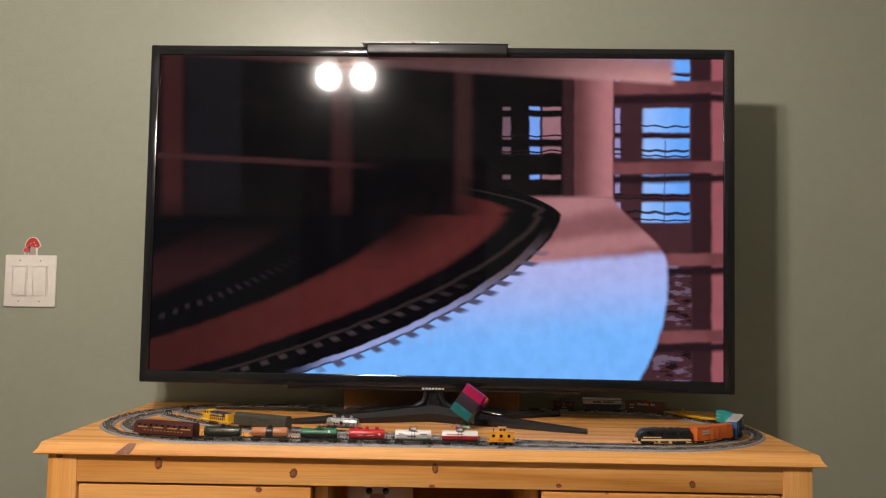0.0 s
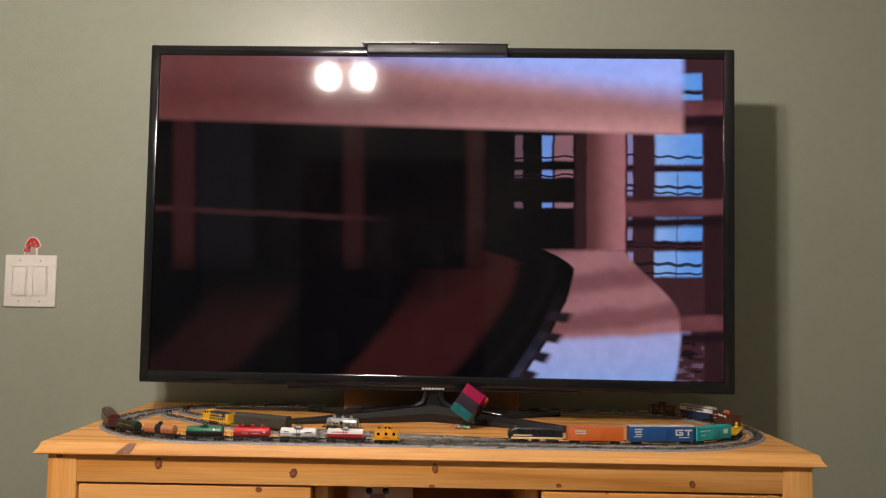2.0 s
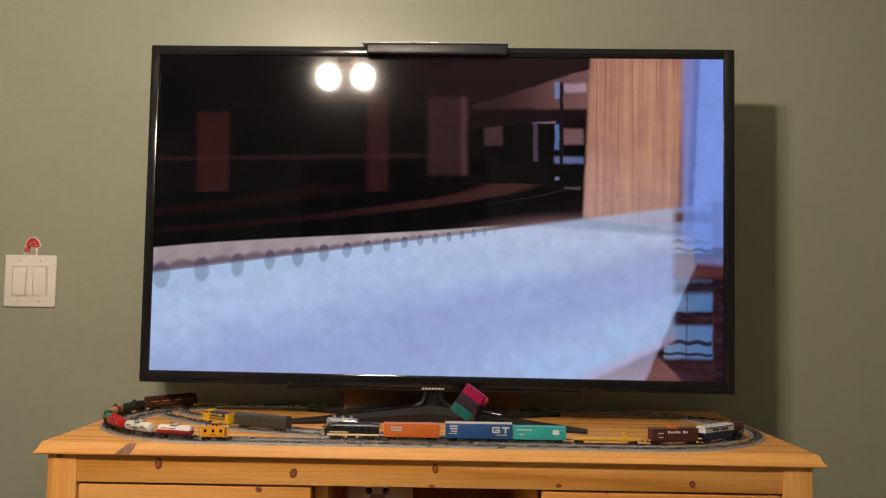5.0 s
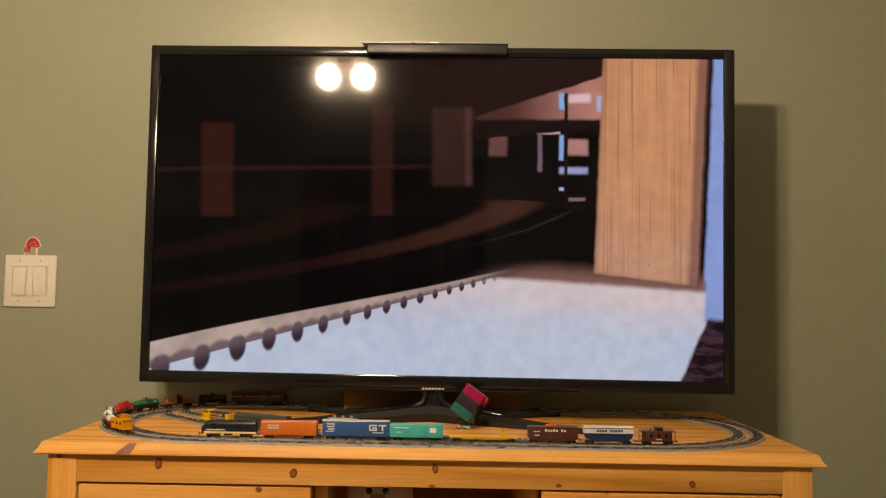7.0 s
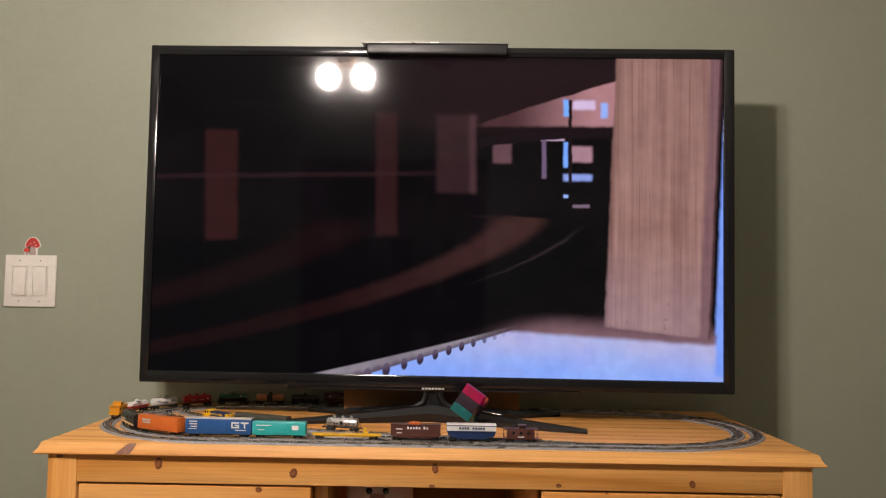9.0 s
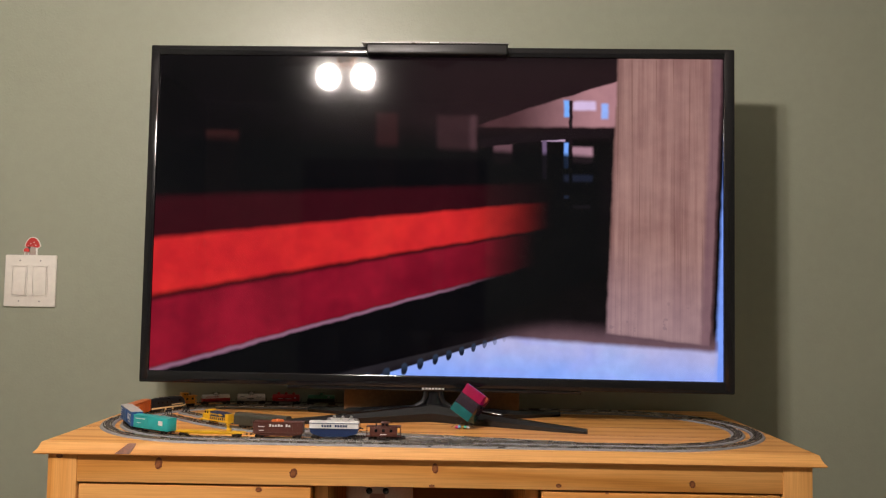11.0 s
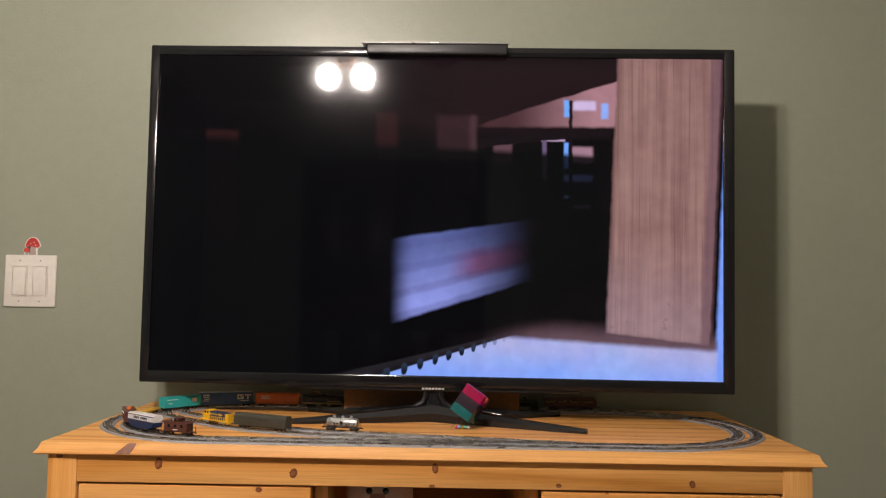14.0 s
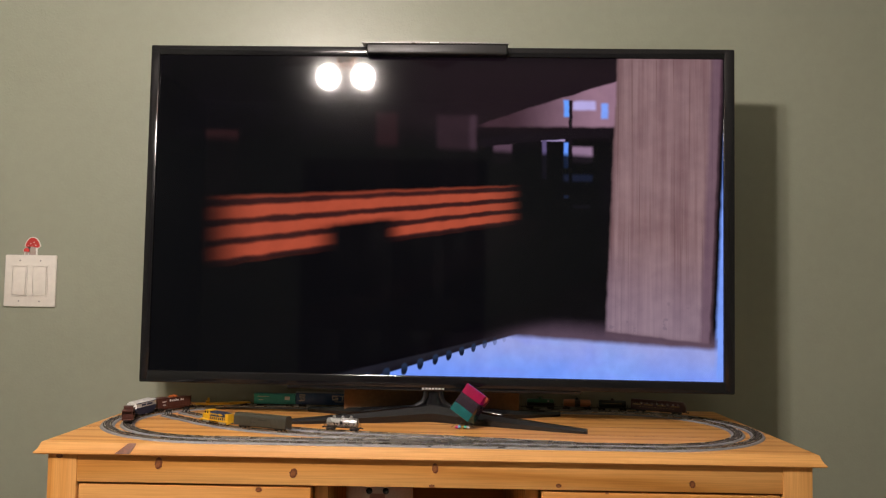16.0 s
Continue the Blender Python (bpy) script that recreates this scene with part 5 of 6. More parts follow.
def baggage_car(label, m):
    car = thing("baggage_car", m, label, "train car", "parked rolling stock")
    ln, w = 0.106, 0.0185
    part("body", body_mesh(ln, w, 0.0055, 0.0255, 0.0065), OLIVE_PAINT, car)
    for s in (-1, 1):
        for x in (-0.030, 0.024):
            bm = bmesh.new()
            box(bm, (0.014, 0.0005, 0.0125), (0, 0, 0), None, 0.0002)
            part("sliding_door", bm, OLIVE_PAINT, car, "", pose(x, s * (w / 2 + 0.0003), 0.0125))
        bm = bmesh.new()
        for k, wd in enumerate((0.0034, 0.0034, 0.0034, 0.0034)):
            box(bm, (wd - 0.0008, 0.0003, 0.0022), (-0.012 + k * 0.0042, s * (w / 2 + 0.0001), 0.0165))
        for k in range(5):
            box(bm, (0.0026, 0.0003, 0.0022), (0.030 + k * 0.0036 - 0.02, s * (w / 2 + 0.0001), 0.0120))
        part("lettering", bm, BLACK_PAINT, car)
    bm = bmesh.new()
    box(bm, (ln - 0.03, 0.014, 0.0022), (0, 0, 0.0048), None, 0.0005)
    part("underframe", bm, TRUCK, car)
    for dx in (-0.037, 0.037):
        truck(car, dx, 0.0105)
    couplers(car, ln)
    return car


def road_switcher(label, m):
    """Yellow diesel with a low nose, cab, walkway rails and dark hood."""
    car = thing("locomotive", m, label, "locomotive", "parked rolling stock")
    z0 = 0.0062
    bm = bmesh.new()
    box(bm, (0.074, 0.0180, 0.0022), (0, 0, z0 + 0.0006), None, 0.0004)
    for s in (-1, 1):
        box(bm, (0.0012, 0.0175, 0.0042), (s * 0.0366, 0, 0.0052), None, 0.0003)
    part("frame", bm, YELLOW_PAINT, car)
    bm = bmesh.new()
    box(bm, (0.046, 0.0125, 0.0140), (-0.009, 0, z0 + 0.0085), None, 0.0010)
    for k in range(3):
        rod(bm, 0.0034, 0.0012, (-0.022 + k * 0.010, 0, z0 + 0.0158), "z", None, 16)
    part("hood", bm, NAVY_PAINT, car, "dark blue long hood")
    bm = bmesh.new()
    box(bm, (0.0120, 0.0172, 0.0165), (0.0195, 0, z0 + 0.0095), None, 0.0012)
    box(bm, (0.0100, 0.0120, 0.0100), (0.0300, 0, z0 + 0.0062), None, 0.0022)
    part("cab", bm, YELLOW_PAINT, car, "rounded yellow cab and nose")
    bm = bmesh.new()
    box(bm, (0.009, 0.0135, 0.0125), (-0.0325, 0, z0 + 0.0078), None, 0.0008)
    part("hood_end", bm, YELLOW_PAINT, car, "yellow rear end of the hood")
    for s in (-1, 1):
        bm = bmesh.new()
        for dx in (-0.0032, 0.0032):
            box(bm, (0.0036, 0.0003, 0.0038), (0.0195 + dx, s * 0.0087, z0 + 0.0136))
        part("cab_window", bm, WINDOW_DARK, car)
        bm = bmesh.new()
        tube(bm, [(-0.034, s * 0.0086, z0 + 0.0072), (0.012, s * 0.0086, z0 + 0.0072)], 0.0005, 6)
        for k in range(9):
            tube(bm, [(-0.034 + k * 0.00575, s * 0.0086, z0), (-0.034 + k * 0.00575, s * 0.0086, z0 + 0.0072)], 0.0006, 6)
        part("handrail", bm, YELLOW_PAINT, car)
        bm = bmesh.new()
        for k in range(8):
            box(bm, (0.0030, 0.0003, 0.0036 if k in (0, 6) else 0.0025), (s * (0.012 - k * 0.0045), s * 0.0064, z0 + 0.0110))
        part("lettering", bm, YELLOW_PAINT, car)
        for dx in (-0.022, 0.022):
            bm = bmesh.new()
            box(bm, (0.018, 0.0012, 0.0032), (dx, s * 0.0068, 0.0040), None, 0.0004)
            for k in (-1, 1):
                box(bm, (0.0036, 0.0014, 0.0034), (dx + k * 0.0055, s * 0.0074, 0.0038), None, 0.0005)
            part("truck_frame", bm, SILVER_PAINT, car, "silver truck side frame")
    bm = bmesh.new()
    box(bm, (0.018, 0.014, 0.0034), (0, 0, 0.0048), None, 0.0008)
    part("fuel_tank", bm, TRUCK, car)
    for dx in (-0.022, 0.022):
        for k in (-1, 1):
            bm = bmesh.new()
            for s in (-1, 1):
                rod(bm, 0.0030, 0.0011, (0, s * 0.0046, 0), "y", None, 16)
            rod(bm, 0.0005, 0.0095, (0, 0, 0), "y", None, 8)
            part("wheelset", bm, WHEEL, car, "", pose(dx + k * 0.0055, 0, 0.0030))
    couplers(car, 0.074)
    return car


# the two trains: (thing, distance ahead of the reference point, truck spacing)
TRAIN_A = [
    (caboose(AMBER_PAINT, AMBER_PAINT, "bright amber caboose with a roof cupola", 0.044, 0.036, RED_PAINT), 0.0, 0.024),
    (tank_car(WHITE_PAINT, "tank car, white above and red below", RED_PAINT, None, 1, 0.064, True, [(RED_PAINT, [(0.008, 0.0165, 0.026, 0.0012)])]), 0.064, 0.044),
    (tank_car(WHITE_PAINT, "white tank car with a dark dome and lettering", None, None, 1, 0.064, True, [(NAVY_PAINT, [(0.018, 0.0155, 0.009, 0.0012), (-0.016, 0.0150, 0.011, 0.0014), (0.002, 0.0120, 0.014, 0.0012)])]), 0.137, 0.044),
    (tank_car(RED_PAINT, "red three-dome tank car with white lettering", None, None, 3, 0.064, False, [(WHITE_PAINT, [(0.010, 0.0125, 0.010, 0.0011), (-0.006, 0.0125, 0.012, 0.0011), (-0.020, 0.014, 0.003, 0.003)])]), 0.2095, 0.044),
    (tank_car(GREEN_PAINT, "green tank car, black below, with a platform", BLACK_PAINT, None, 1, 0.064, True, [(WHITE_PAINT, [(-0.016, 0.0170, 0.0034, 0.0034)])]), 0.2836, 0.044),
    (tank_car(TAN_PAINT, "tan orange tank car with a black centre band", None, BLACK_PAINT, 1, 0.064, False), 0.3608, 0.044),
    (tank_car(DARK_GREEN, "dark green almost black tank car", None, BLACK_PAINT, 1, 0.064, False, [(GOLD_PAINT, [(0.0, 0.0148, 0.040, 0.0006)])]), 0.4345, 0.044),
    (passenger_unit("long maroon streamlined railcar with gold bands"), 0.531, 0.074),
]
LETTER_WHITE = WHITE_PAINT
TRAIN_B = [
    (cab_unit("black streamlined model locomotive with cream stripes"), -0.0415, 0.053),
    (boxcar(0.089, 0.0208, ORANGE_PAINT, ORANGE_PAINT, "orange model boxcar with pale lettering", [(GREY_ROOF, [(0.024, 0.0205, 0.018, 0.0026), (0.024, 0.0165, 0.018, 0.0026)])]), -0.1375, 0.064),
    (boxcar(0.106, 0.0235, BLUE_PAINT, GREY_ROOF, "blue model boxcar with white lettering", [(LETTER_WHITE, [(0.040, 0.0245, 0.013, 0.0018), (0.040, 0.0205, 0.012, 0.0018), (0.039, 0.0165, 0.010, 0.0016), (0.041, 0.0130, 0.013, 0.0012),
        (-0.0275, 0.0232, 0.0125, 0.0022), (-0.0224, 0.0196, 0.0022, 0.0090), (-0.0275, 0.0160, 0.0125, 0.0022), (-0.0326, 0.0178, 0.0022, 0.0046), (-0.0295, 0.0194, 0.0060, 0.0018), (-0.0425, 0.0232, 0.0125, 0.0022), (-0.0425, 0.0190, 0.0024, 0.0085), (-0.036, 0.0118, 0.018, 0.0012)])]), -0.2443, 0.078),
    (boxcar(0.0845, 0.0195, TEAL_PAINT, TEAL_PAINT, "teal green model boxcar with a white panel", [(WHITE_PAINT, [(-0.026, 0.0172, 0.0105, 0.0072), (0.024, 0.0205, 0.024, 0.0012), (0.028, 0.0135, 0.010, 0.0010)])]), -0.341, 0.060),
    (flat_car("long yellow model flat car with a raised hitch"), -0.4485, 0.086),
    (hopper(BROWN_PAINT, BROWN_PAINT, "dark brown ribbed model hopper with white lettering", 0.080, None, [(WHITE_PAINT, [(0.026, 0.0185, 0.010, 0.0016), (0.012, 0.0205, 0.003, 0.0042), (0.0075, 0.0200, 0.003, 0.003), (0.003, 0.0200, 0.003, 0.003), (-0.0015, 0.0205, 0.003, 0.004), (-0.006, 0.0200, 0.003, 0.003), (-0.014, 0.0205, 0.003, 0.0042), (-0.0185, 0.0200, 0.003, 0.003), (0.026, 0.0125, 0.008, 0.0014)])], ORANGE_PAINT), -0.5585, 0.060),
    (hopper(WHITE_PAINT, NAVY_PAINT, "covered model hopper, white above and navy blue below", 0.079, WHITE_PAINT, [(NAVY_PAINT, [(0.018 - k * 0.0042, 0.0212, 0.003, 0.0036) for k in range(10) if k != 4])]), -0.6475, 0.060),
    (caboose(BROWN_PAINT, BROWN_PAINT, "red-brown model caboose with a roof cupola", 0.056, 0.043), -0.7265, 0.035),
]

baggage_car("olive grey parked baggage car with black lettering", pose(-0.2985, 1.4790, TOP + RAIL + 0.0004, 0, 0, 155.0))
road_switcher("yellow and navy blue parked diesel locomotive", pose(-0.3885, 1.5320, TOP + RAIL + 0.0004, 0, 0, 142.0))
tank_car(SILVER_PAINT, "silver three-dome tank car parked on the siding", None, None, 3, 0.062, False, [(BLACK_PAINT, [(0.012, 0.0118, 0.003, 0.0024), (0.0075, 0.0118, 0.003, 0.0024), (0.0, 0.0135, 0.004, 0.006), (-0.009, 0.0118, 0.003, 0.0024), (-0.0135, 0.0118, 0.003, 0.0024)])], "tank_car", "parked rolling stock").matrix_basis = pose(-0.163, 1.4833, TOP + RAIL + 0.0002, 0, 0, 167)


# ---------------------------------------------------------------- things on and round the set
def sensor_bar():
    """Slim camera bar that hooks over the set's top edge."""
    at = TV_AT @ pose(-0.009, 0, TH - 0.003)
    bar = thing("sensor_bar", at, "slim black sensor bar with a grey arched top", "sensor bar")
    bm = bmesh.new()
    box(bm, (0.272, 0.030, 0.021), (0.0045, -0.006, -0.0065), None, 0.004, 3)
    part("front_body", bm, SATIN_BLACK, bar, "black front body")
    bm = bmesh.new()
    n, rings = 17, []
    for i in range(n):
        x = -0.140 + 0.2815 * i / (n - 1)
        arch = 0.0062 * (1 - ((x - 0.0) / 0.141) ** 2)
        thin = 0.0008 + 0.0035 * (1 - (x / 0.1425) ** 2)
        rings.append([bm.verts.new((x, y, z)) for y, z in ((-0.021, 0.0042), (-0.021, 0.0042 + thin * 0.6), (0.030, 0.0046 + arch), (0.030, 0.0040))])
    for a, b in zip(rings, rings[1:]):
        for k in range(4):
            bm.faces.new((a[k], a[(k + 1) % 4], b[(k + 1) % 4], b[k]))
    bm.faces.new(rings[0])
    bm.faces.new(rings[-1][::-1])
    bmesh.ops.recalc_face_normals(bm, faces=bm.faces[:])
    part("top_plate", bm, GREY_METAL, bar, "grey arched top plate")
    bm = bmesh.new()
    box(bm, (0.017, 0.0008, 0.0022), (0, -0.0214, 0.0052))
    part("badge", bm, SILVER_PRINT, bar, "pale badge")
    bm = bmesh.new()
    box(bm, (0.05, 0.016, 0.010), (0, 0.016, 0.0035), None, 0.001)
    part("clip", bm, SATIN_BLACK, bar)
    return bar


sensor_bar()


def light_switch(x, z):
    y = WALL_Y
    sw = thing("light_switch", pose(x, y, z), "ivory double rocker light switch plate on the wall", "light switch")
    bm = bmesh.new()
    box(bm, (0.111, 0.006, 0.112), (0, -0.003, 0), None, 0.0022, 3)
    part("plate", bm, WHITE_PLASTIC, sw)
    for i, dx in enumerate((-0.0225, 0.0215)):
        bm = bmesh.new()
        for ax, az, wx, wz in ((-0.0160, 0, 0.0024, 0.067), (0.0160, 0, 0.0024, 0.067), (0, -0.0325, 0.0344, 0.0024), (0, 0.0325, 0.0344, 0.0024)):
            box(bm, (wx, 0.003, wz), (dx + ax, -0.0068, az), None, 0.0005)
        part("rocker_frame", bm, WHITE_PLASTIC, sw)
        bm = bmesh.new()
        box(bm, (0.0275, 0.005, 0.0610), (0, 0, 0), None, 0.0008)
        part("rocker", bm, WHITE_PLASTIC, sw, "", pose(dx, -0.0068, 0, -3.0 if i == 0 else 2.4, 0, 0))
        for dz in (-0.0438, 0.0438):
            bm = bmesh.new()
            rod(bm, 0.0017, 0.0012, (0, 0, 0), "y", None, 14)
            box(bm, (0.0006, 0.0006, 0.003), (0, -0.0006, 0))
            part("screw", bm, GREY_METAL, sw, "small plate screw", pose(dx, -0.0062, dz))
    return sw


light_switch(-0.888, 1.1035)
RED_CAP = worn("red_toadstool_print", (0.55, 0.035, 0.03), 0.5, 0, 0.15, 300.0, 0.0)
STEM = worn("grey_pink_stem_print", (0.42, 0.33, 0.29), 0.55, 0, 0.12, 300.0, 0.0)
STICKER_WHITE = worn("white_sticker_vinyl", (0.78, 0.76, 0.73), 0.5, 0, 0.05, 200.0, 0.0)


def cap_outline(cx, cz, w, h, grow=0.0):
    """A pointed toadstool cap with drooping ends."""
    pts = []
    for k in range(17):
        a = math.pi * k / 16
        droop = 0.16 * h * abs(math.cos(a)) ** 3
        pts.append((cx + (w / 2 + grow) * math.cos(a), cz - droop + (h + grow) * math.sin(a) ** 1.25))
    pts += [(cx - w * 0.34, cz - h * 0.30 - grow), (cx - w * 0.1, cz - h * 0.20 - grow), (cx + w * 0.12, cz - h * 0.24 - grow), (cx + w * 0.36, cz - h * 0.34 - grow)]
    return pts


def toadstool_sticker(x, z):
    st = thing("toadstool_sticker", pose(x, WALL_Y, z), "red toadstool sticker standing over the light switch", "sticker")
    bm = bmesh.new()
    prism(bm, cap_outline(0.004, 0.0212, 0.031, 0.0160, 0.0022), 0.0010, (0, -0.0005, 0))
    box(bm, (0.0195, 0.0010, 0.021), (0.0048, -0.0005, 0.0085), None)
    prism(bm, cap_outline(-0.0085, 0.0085, 0.0135, 0.0066, 0.0018), 0.0010, (0, -0.0005, 0))
    box(bm, (0.010, 0.0010, 0.010), (-0.0085, -0.0005, 0.004), None)
    part("backing", bm, STICKER_WHITE, st, "white cut-out border")
    bm = bmesh.new()
    prism(bm, [(-0.0030, 0.0), (0.0115, 0.0), (0.0100, 0.019), (0.0005, 0.019)], 0.0006, (0, -0.0013, 0))
    prism(bm, [(-0.0115, 0.0), (-0.0055, 0.0), (-0.0065, 0.0085), (-0.0105, 0.0085)], 0.0006, (0, -0.0013, 0))
    part("stem", bm, STEM, st)
    bm = bmesh.new()
    prism(bm, cap_outline(0.004, 0.0212, 0.031, 0.0160), 0.0007, (0, -0.0020, 0))
    prism(bm, cap_outline(-0.0085, 0.0085, 0.0135, 0.0066), 0.0007, (0, -0.0020, 0))
    part("cap", bm, RED_CAP, st, "red cap")
    bm = bmesh.new()
    for dx, dz, r in ((0.000, 0.024, 0.0014), (0.007, 0.027, 0.0012), (0.011, 0.021, 0.0012), (-0.005, 0.0205, 0.001), (0.003, 0.0195, 0.0008)):
        rod(bm, r, 0.0004, (dx, -0.0025, dz), "y", None, 12)
    part("dots", bm, STICKER_WHITE, st, "pale dots on the cap")
    return st


toadstool_sticker(-0.8915, 1.1600)


def carton():
    c = thing("cardboard_box", pose(-0.0145, 1.742, TOP, 0, 0, -1), "plain brown cardboard box behind the television stand", "box")
    bm = bmesh.new()
    box(bm, (0.345, 0.055, 0.078), (0, 0, 0.039), None, 0.0015)
    part("carton", bm, CARDBOARD, c)
    for s in (-1, 1):
        bm = bmesh.new()
        box(bm, (0.345, 0.0265, 0.0016), (0, s * 0.0137, 0.0788), None, 0.0004)
        part("flap", bm, CARDBOARD, c)
    return c


carton()


def tinted_glass(name, colour, clear=0.75, rough=0.04):
    m = material(name, colour, rough)
    b = m.node_tree.nodes["Principled BSDF"]
    b.inputs["Transmission Weight"].default_value, b.inputs["IOR"].default_value = clear, 1.35
    t = m.node_tree
    n = noise_node(t, 40.0, 3, coords(t))
    t.links.new(ramp(t, n.outputs[0], [(0.3, tuple(c * 0.8 for c in colour)), (0.7, colour)]), b.inputs["Base Color"])
    return m


def colour_cube():
    """A dichroic block tipped on its corner on a clear foot."""
    cube = thing("colour_cube", pose(0.0445, 1.560, TOP), "tilted glass cube tinted magenta, smoky and teal on a clear foot", "ornament")
    e, tall = 0.0405, 0.0550
    tilt = pose(0.0120, 0, 0.0445, 0, 0, 0) @ pose(0, 0, 0, 0, 34, 0) @ pose(0, 0, 0, 0, 0, -22)
    for name, z0, z1, mat, label in (("upper_layer", 0.17, 0.5, tinted_glass("magenta_glass", (0.55, 0.02, 0.12), 0.45), "magenta glass layer"),
                                     ("middle_layer", -0.20, 0.17, tinted_glass("smoky_violet_glass", (0.075, 0.05, 0.075), 0.5), "smoky violet glass layer"),
                                     ("lower_layer", -0.5, -0.20, tinted_glass("teal_glass", (0.03, 0.24, 0.25), 0.5), "teal glass layer")):
        bm = bmesh.new()
        box(bm, (e, e, tall * (z1 - z0) - 0.0002), (0, 0, tall * (z0 + z1) / 2), None, 0.0006)
        part(name, bm, mat, cube, label, tilt)
    clear = tinted_glass("clear_acrylic", (0.85, 0.87, 0.88), 0.95, 0.03)
    bm = bmesh.new()
    for a in (0, 120, 240):
        x, y = 0.014 * math.cos(radians(a + 20)), 0.012 * math.sin(radians(a + 20))
        tube(bm, [(x * 1.7 - 0.003, y * 1.5, 0.001), (x * 0.9 - 0.003, y * 0.9, 0.008), (x * 1.1 - 0.002, y, 0.015)], 0.0008, 8)
    part("foot", bm, clear, cube, "clear acrylic foot")
    for k, col in enumerate(((0.6, 0.08, 0.2), (0.1, 0.35, 0.6), (0.7, 0.5, 0.1), (0.1, 0.5, 0.35), (0.75, 0.75, 0.78))):
        bm = bmesh.new()
        box(bm, (0.0044, 0.008, 0.0044), (0, 0, 0), None, 0.0005)
        part("bead", bm, material("foot_bead", col, 0.2), cube, "coloured facet in the foot", pose(-0.0125 + k * 0.0052, -0.004, 0.0035 + 0.0006 * (k % 2), 0, 20 * k, 0))
    return cube


colour_cube()


def toy_pig():
    """A cream pig figure in the open bay, one mesh."""
    bm = bmesh.new()
    ball(bm, 0.056, (0, 0, 0.160), (1, 0.9, 0.95), 28)
    ball(bm, 0.060, (0, 0.01, 0.062), (1.02, 0.95, 1.04), 28)
    ball(bm, 0.018, (0, -0.050, 0.150), (1.2, 0.6, 0.85), 20)
    for s in (-1, 1):
        ball(bm, 0.016, (s * 0.030, 0.0, 0.210), (0.8, 0.5, 1.2), 14)
        ball(bm, 0.020, (s * 0.030, -0.04, 0.016), (1, 1.1, 0.8), 14)
        ball(bm, 0.0052, (s * 0.0132, -0.0470, 0.1755), (1, 0.6, 1.05), 14)
    me_mat = worn("cream_pig_plush", (0.62, 0.47, 0.40), 0.8, 0, 0.12, 240.0, 0.3)
    pig = part("toy_pig", bm, me_mat, None, "", pose(-0.096, 1.452, TOP - 0.063 - 0.20 + 0.009))
    pig.data.materials.append(material("black_eye_bead", (0.012, 0.01, 0.01), 0.2))
    pig.data.materials.append(worn("pink_brown_snout", (0.36, 0.18, 0.14), 0.7))
    for p in pig.data.polygons:
        c = p.center
        if abs(abs(c.x) - 0.0132) < 0.0056 and c.y < -0.0445 and 0.1695 < c.z < 0.1815:
            p.material_index = 1
        elif abs(c.x) < 0.022 and c.y < -0.0475 and c.z < 0.166 and c.z > 0.13:
            p.material_index = 2
    return tagged(pig, "cream toy pig figure with black eyes in the open bay", "toy pig")


toy_pig()
# ---------------------------------------------------------------- what moves
RUN_A = [(0.0, 0.2405), (1.0, 0.331), (2.0, 0.4194), (3.0, 0.5085), (4.2, 0.6148), (7.0, 0.874), (9.2, 1.085), (12.5, 1.388), (16.0, 1.71)]
RUN_B = [(0.0, 0.020), (0.5, 0.0739), (1.0, 0.126), (2.0, 0.2252), (3.0, 0.3275), (4.0, 0.4225), (6.5, 0.6630), (7.0, 0.7140), (7.5, 0.7680), (8.0, 0.8240), (9.0, 0.9330), (11.5, 1.2075), (12.5, 1.3215), (13.5, 1.4360), (14.5, 1.533), (16.0, 1.683)]


def along(run, t):
    """Distance at the time t, gliding through the table's rows."""
    n = len(run)
    for i in range(n - 1):
        (t0, s0), (t1, s1) = run[i], run[i + 1]
        if t <= t1 or i == n - 2:
            d = (s1 - s0) / (t1 - t0)
            m0 = d if i == 0 else ((s1 - run[i - 1][1]) / (t1 - run[i - 1][0]))
            m1 = d if i == n - 2 else ((run[i + 2][1] - s0) / (run[i + 2][0] - t0))
            u, w = (t - t0) / (t1 - t0), t1 - t0
            return s0 * (1 + 2 * u) * (1 - u) ** 2 + m0 * w * u * (1 - u) ** 2 + s1 * u * u * (3 - 2 * u) + m1 * w * u * u * (u - 1)


def on_track(s, spacing, radius):
    """A car's pose with its two trucks on the track."""
    x0, y0, _ = oval(s + spacing / 2, radius)
    x1, y1, _ = oval(s - spacing / 2, radius)
    return pose((x0 + x1) / 2, (y0 + y1) / 2, TOP + RAIL, 0, 0, math.degrees(math.atan2(y0 - y1, x0 - x1)))


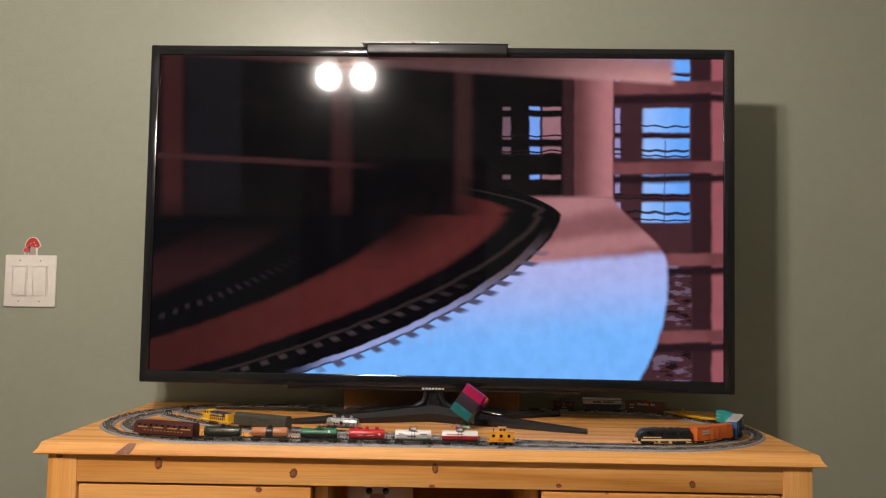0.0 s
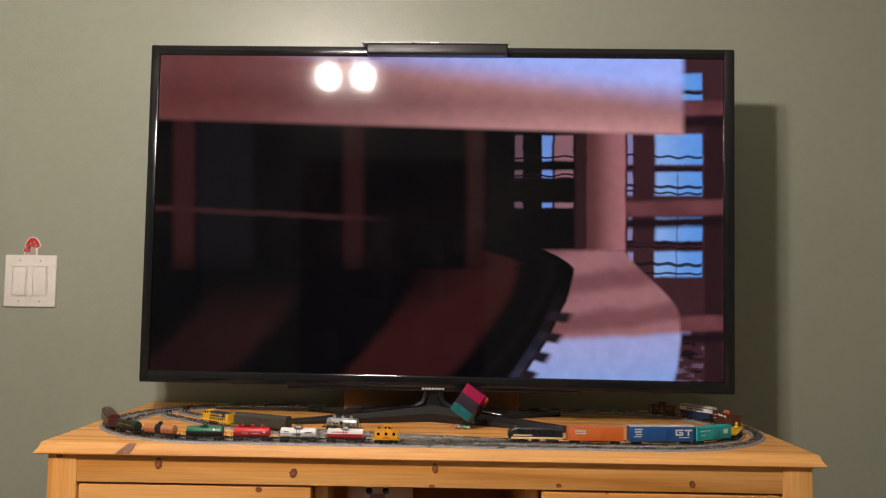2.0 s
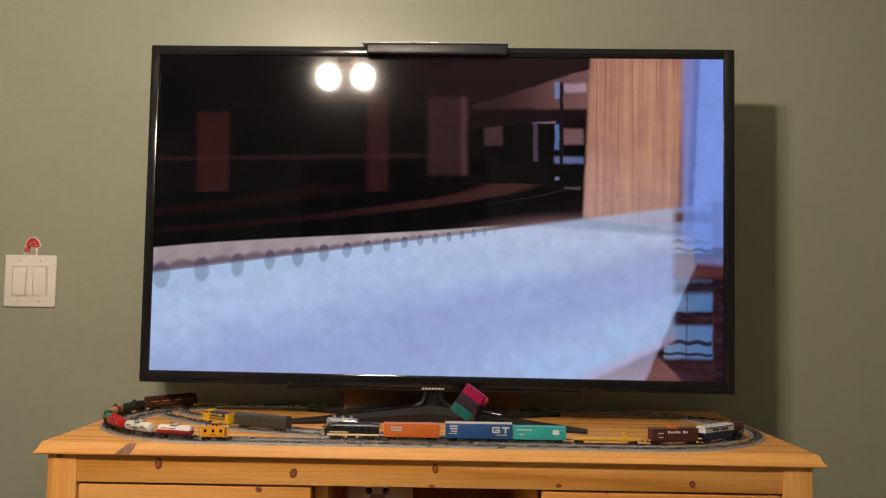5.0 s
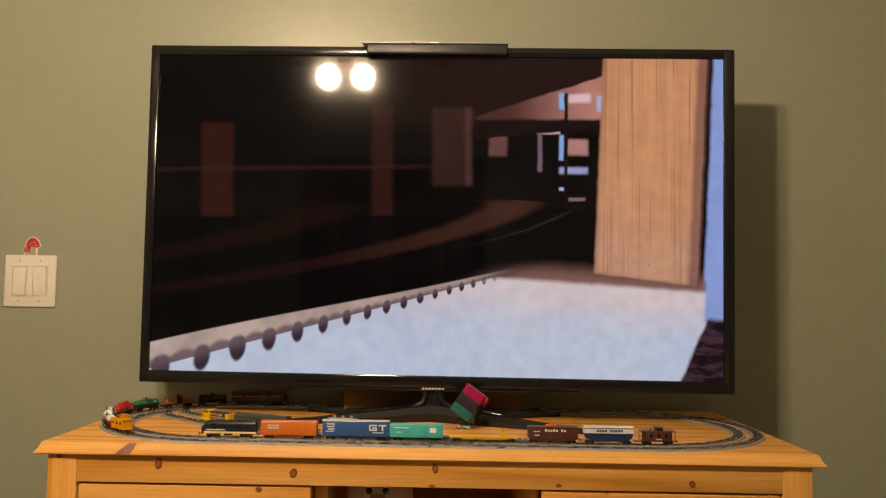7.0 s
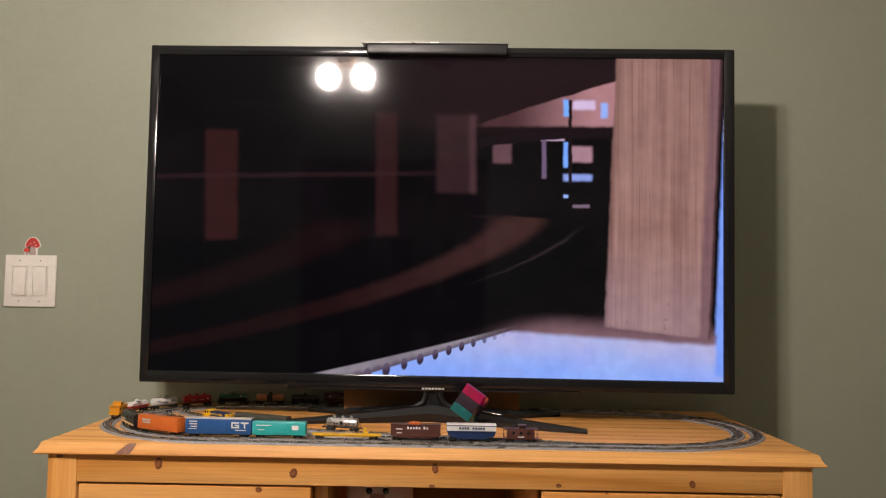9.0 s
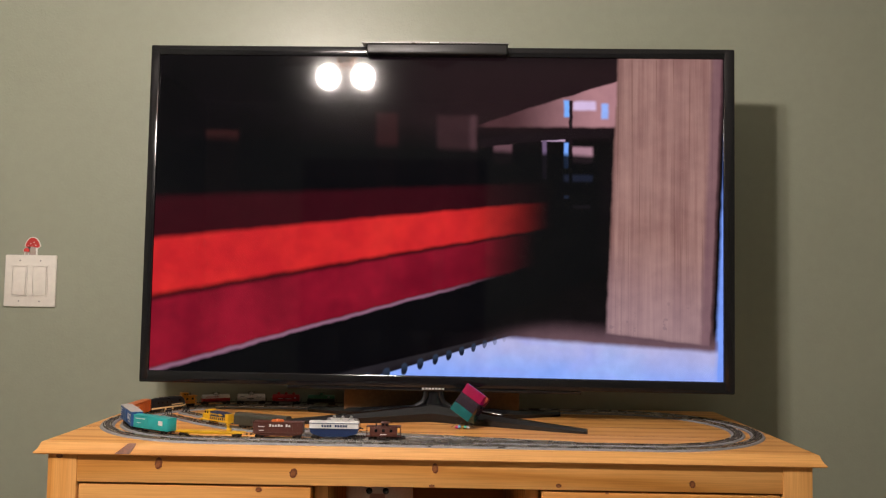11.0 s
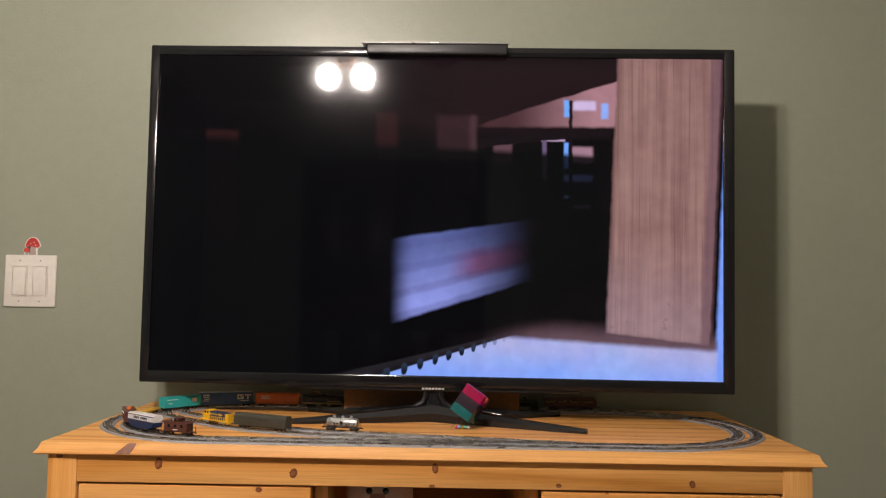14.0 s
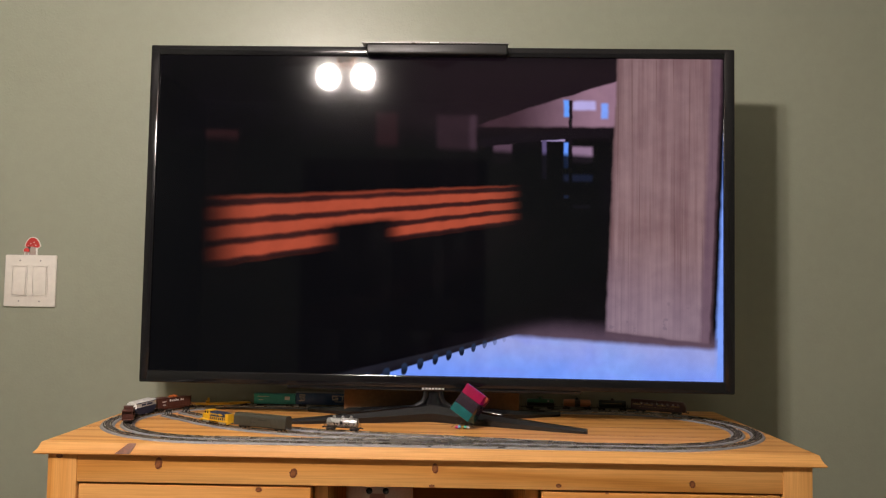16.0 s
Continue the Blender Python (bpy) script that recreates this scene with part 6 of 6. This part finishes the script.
def picture_motions():
    """The film's own movement, carried by markers in the set."""
    walk(DECK_LOW, [(t, picture_line(*p)) for t, *p in (
        (0.0, 284, 95, 1090, 143), (0.5, 284, 118, 1093, 170), (1.0, 284, 150, 1128, 203), (1.5, 284, 192, 1100, 216), (2.0, 284, 213, 1100, 237),
        (2.5, 284, 228, 1100, 251), (3.0, 284, 237, 1100, 259), (3.2, 284, 250, 1150, 268), (3.4, 284, 380, 1185, 322), (3.5, 280, 447, 1185, 345),
        (3.6, 280, 513, 1187, 372), (3.7, 280, 557, 1187, 382), (3.8, 280, 606, 1195, 392), (3.9, 280, 655, 1195, 404), (4.0, 280, 715, 1200, 418), (4.2, 280, 800, 1210, 440),
        (5.2, 280, 1060, 1210, 640), (6.3, 280, 1120, 1210, 720), (16.0, 280, 1120, 1210, 720))])
    walk(DECK_HIGH, [(t, picture_line(*p)) for t, *p in (
        (0.0, 284, -60, 1185, 40), (3.0, 284, -60, 1185, 60), (3.2, 284, -50, 1185, 110), (3.4, 284, -10, 1185, 219), (3.5, 284, 60, 1185, 236), (3.6, 284, 130, 1185, 246),
        (3.7, 284, 165, 1185, 265), (3.8, 284, 213, 1185, 288), (3.9, 284, 296, 1185, 302), (4.0, 284, 304, 1185, 310), (4.2, 284, 331, 1185, 330),
        (5.2, 275, 520, 850, 430), (6.3, 265, 652, 850, 502), (7.4, 265, 652, 850, 502), (8.0, 400, 664, 890, 525), (8.4, 520, 662, 895, 555), (8.8, 620, 660, 898, 580),
        (9.2, 690, 660, 900, 597), (12.0, 690, 662, 900, 600), (16.0, 690, 662, 900, 600))])
    walk(RISE, [(t, pose(a / 1000, 0.012, b / 1000)) for t, a, b in (
        (0.0, 0, -560), (0.5, 22, -560), (1.0, 48, -560), (1.5, 75, -560), (2.0, 95, -560), (2.5, 108, -560), (3.0, 116, -520), (3.2, 121, -450), (3.4, 138, -390), (3.5, 146, -365),
        (3.6, 152, -350), (3.8, 163, -314), (4.0, 173, -288), (4.2, 184, -270), (5.2, 250, -180), (6.3, 300, -103), (7.4, 300, -100), (8.0, 300, -62), (8.4, 300, -40),
        (8.8, 300, -18), (9.2, 300, -2), (12.0, 300, 4), (16.0, 300, 0))])
    walk(PASSING, [(t, pose(a / 10, 0.012, w / 10)) for t, a, w in (
        (0.0, -9.6, 0), (9.2, -1.35, 0), (11.3, 0.53, 0), (11.5, 0.645, 0), (11.6, 0.80, 0), (11.7, 0.925, 0), (11.9, 1.10, 0.1), (12.2, 1.38, 0.45), (12.5, 1.655, 0.75), (12.8, 1.92, 0.9), (13.1, 2.19, 0.85), (13.5, 2.55, 0.2),
        (14.0, 3.0, 0.1), (14.5, 3.44, 0.15), (15.0, 3.89, 0.35), (15.5, 4.34, 0.5), (16.0, 4.795, 0.45))])


def motions():
    picture_motions()
    times = [k * 0.25 for k in range(65)]
    for train, run, radius in ((TRAIN_A, RUN_A, R_OUT), (TRAIN_B, RUN_B, R_IN)):
        for car, ahead, spacing in train:
            walk(car, [(t, on_track(along(run, t) + ahead, spacing, radius)) for t in times])


motions()
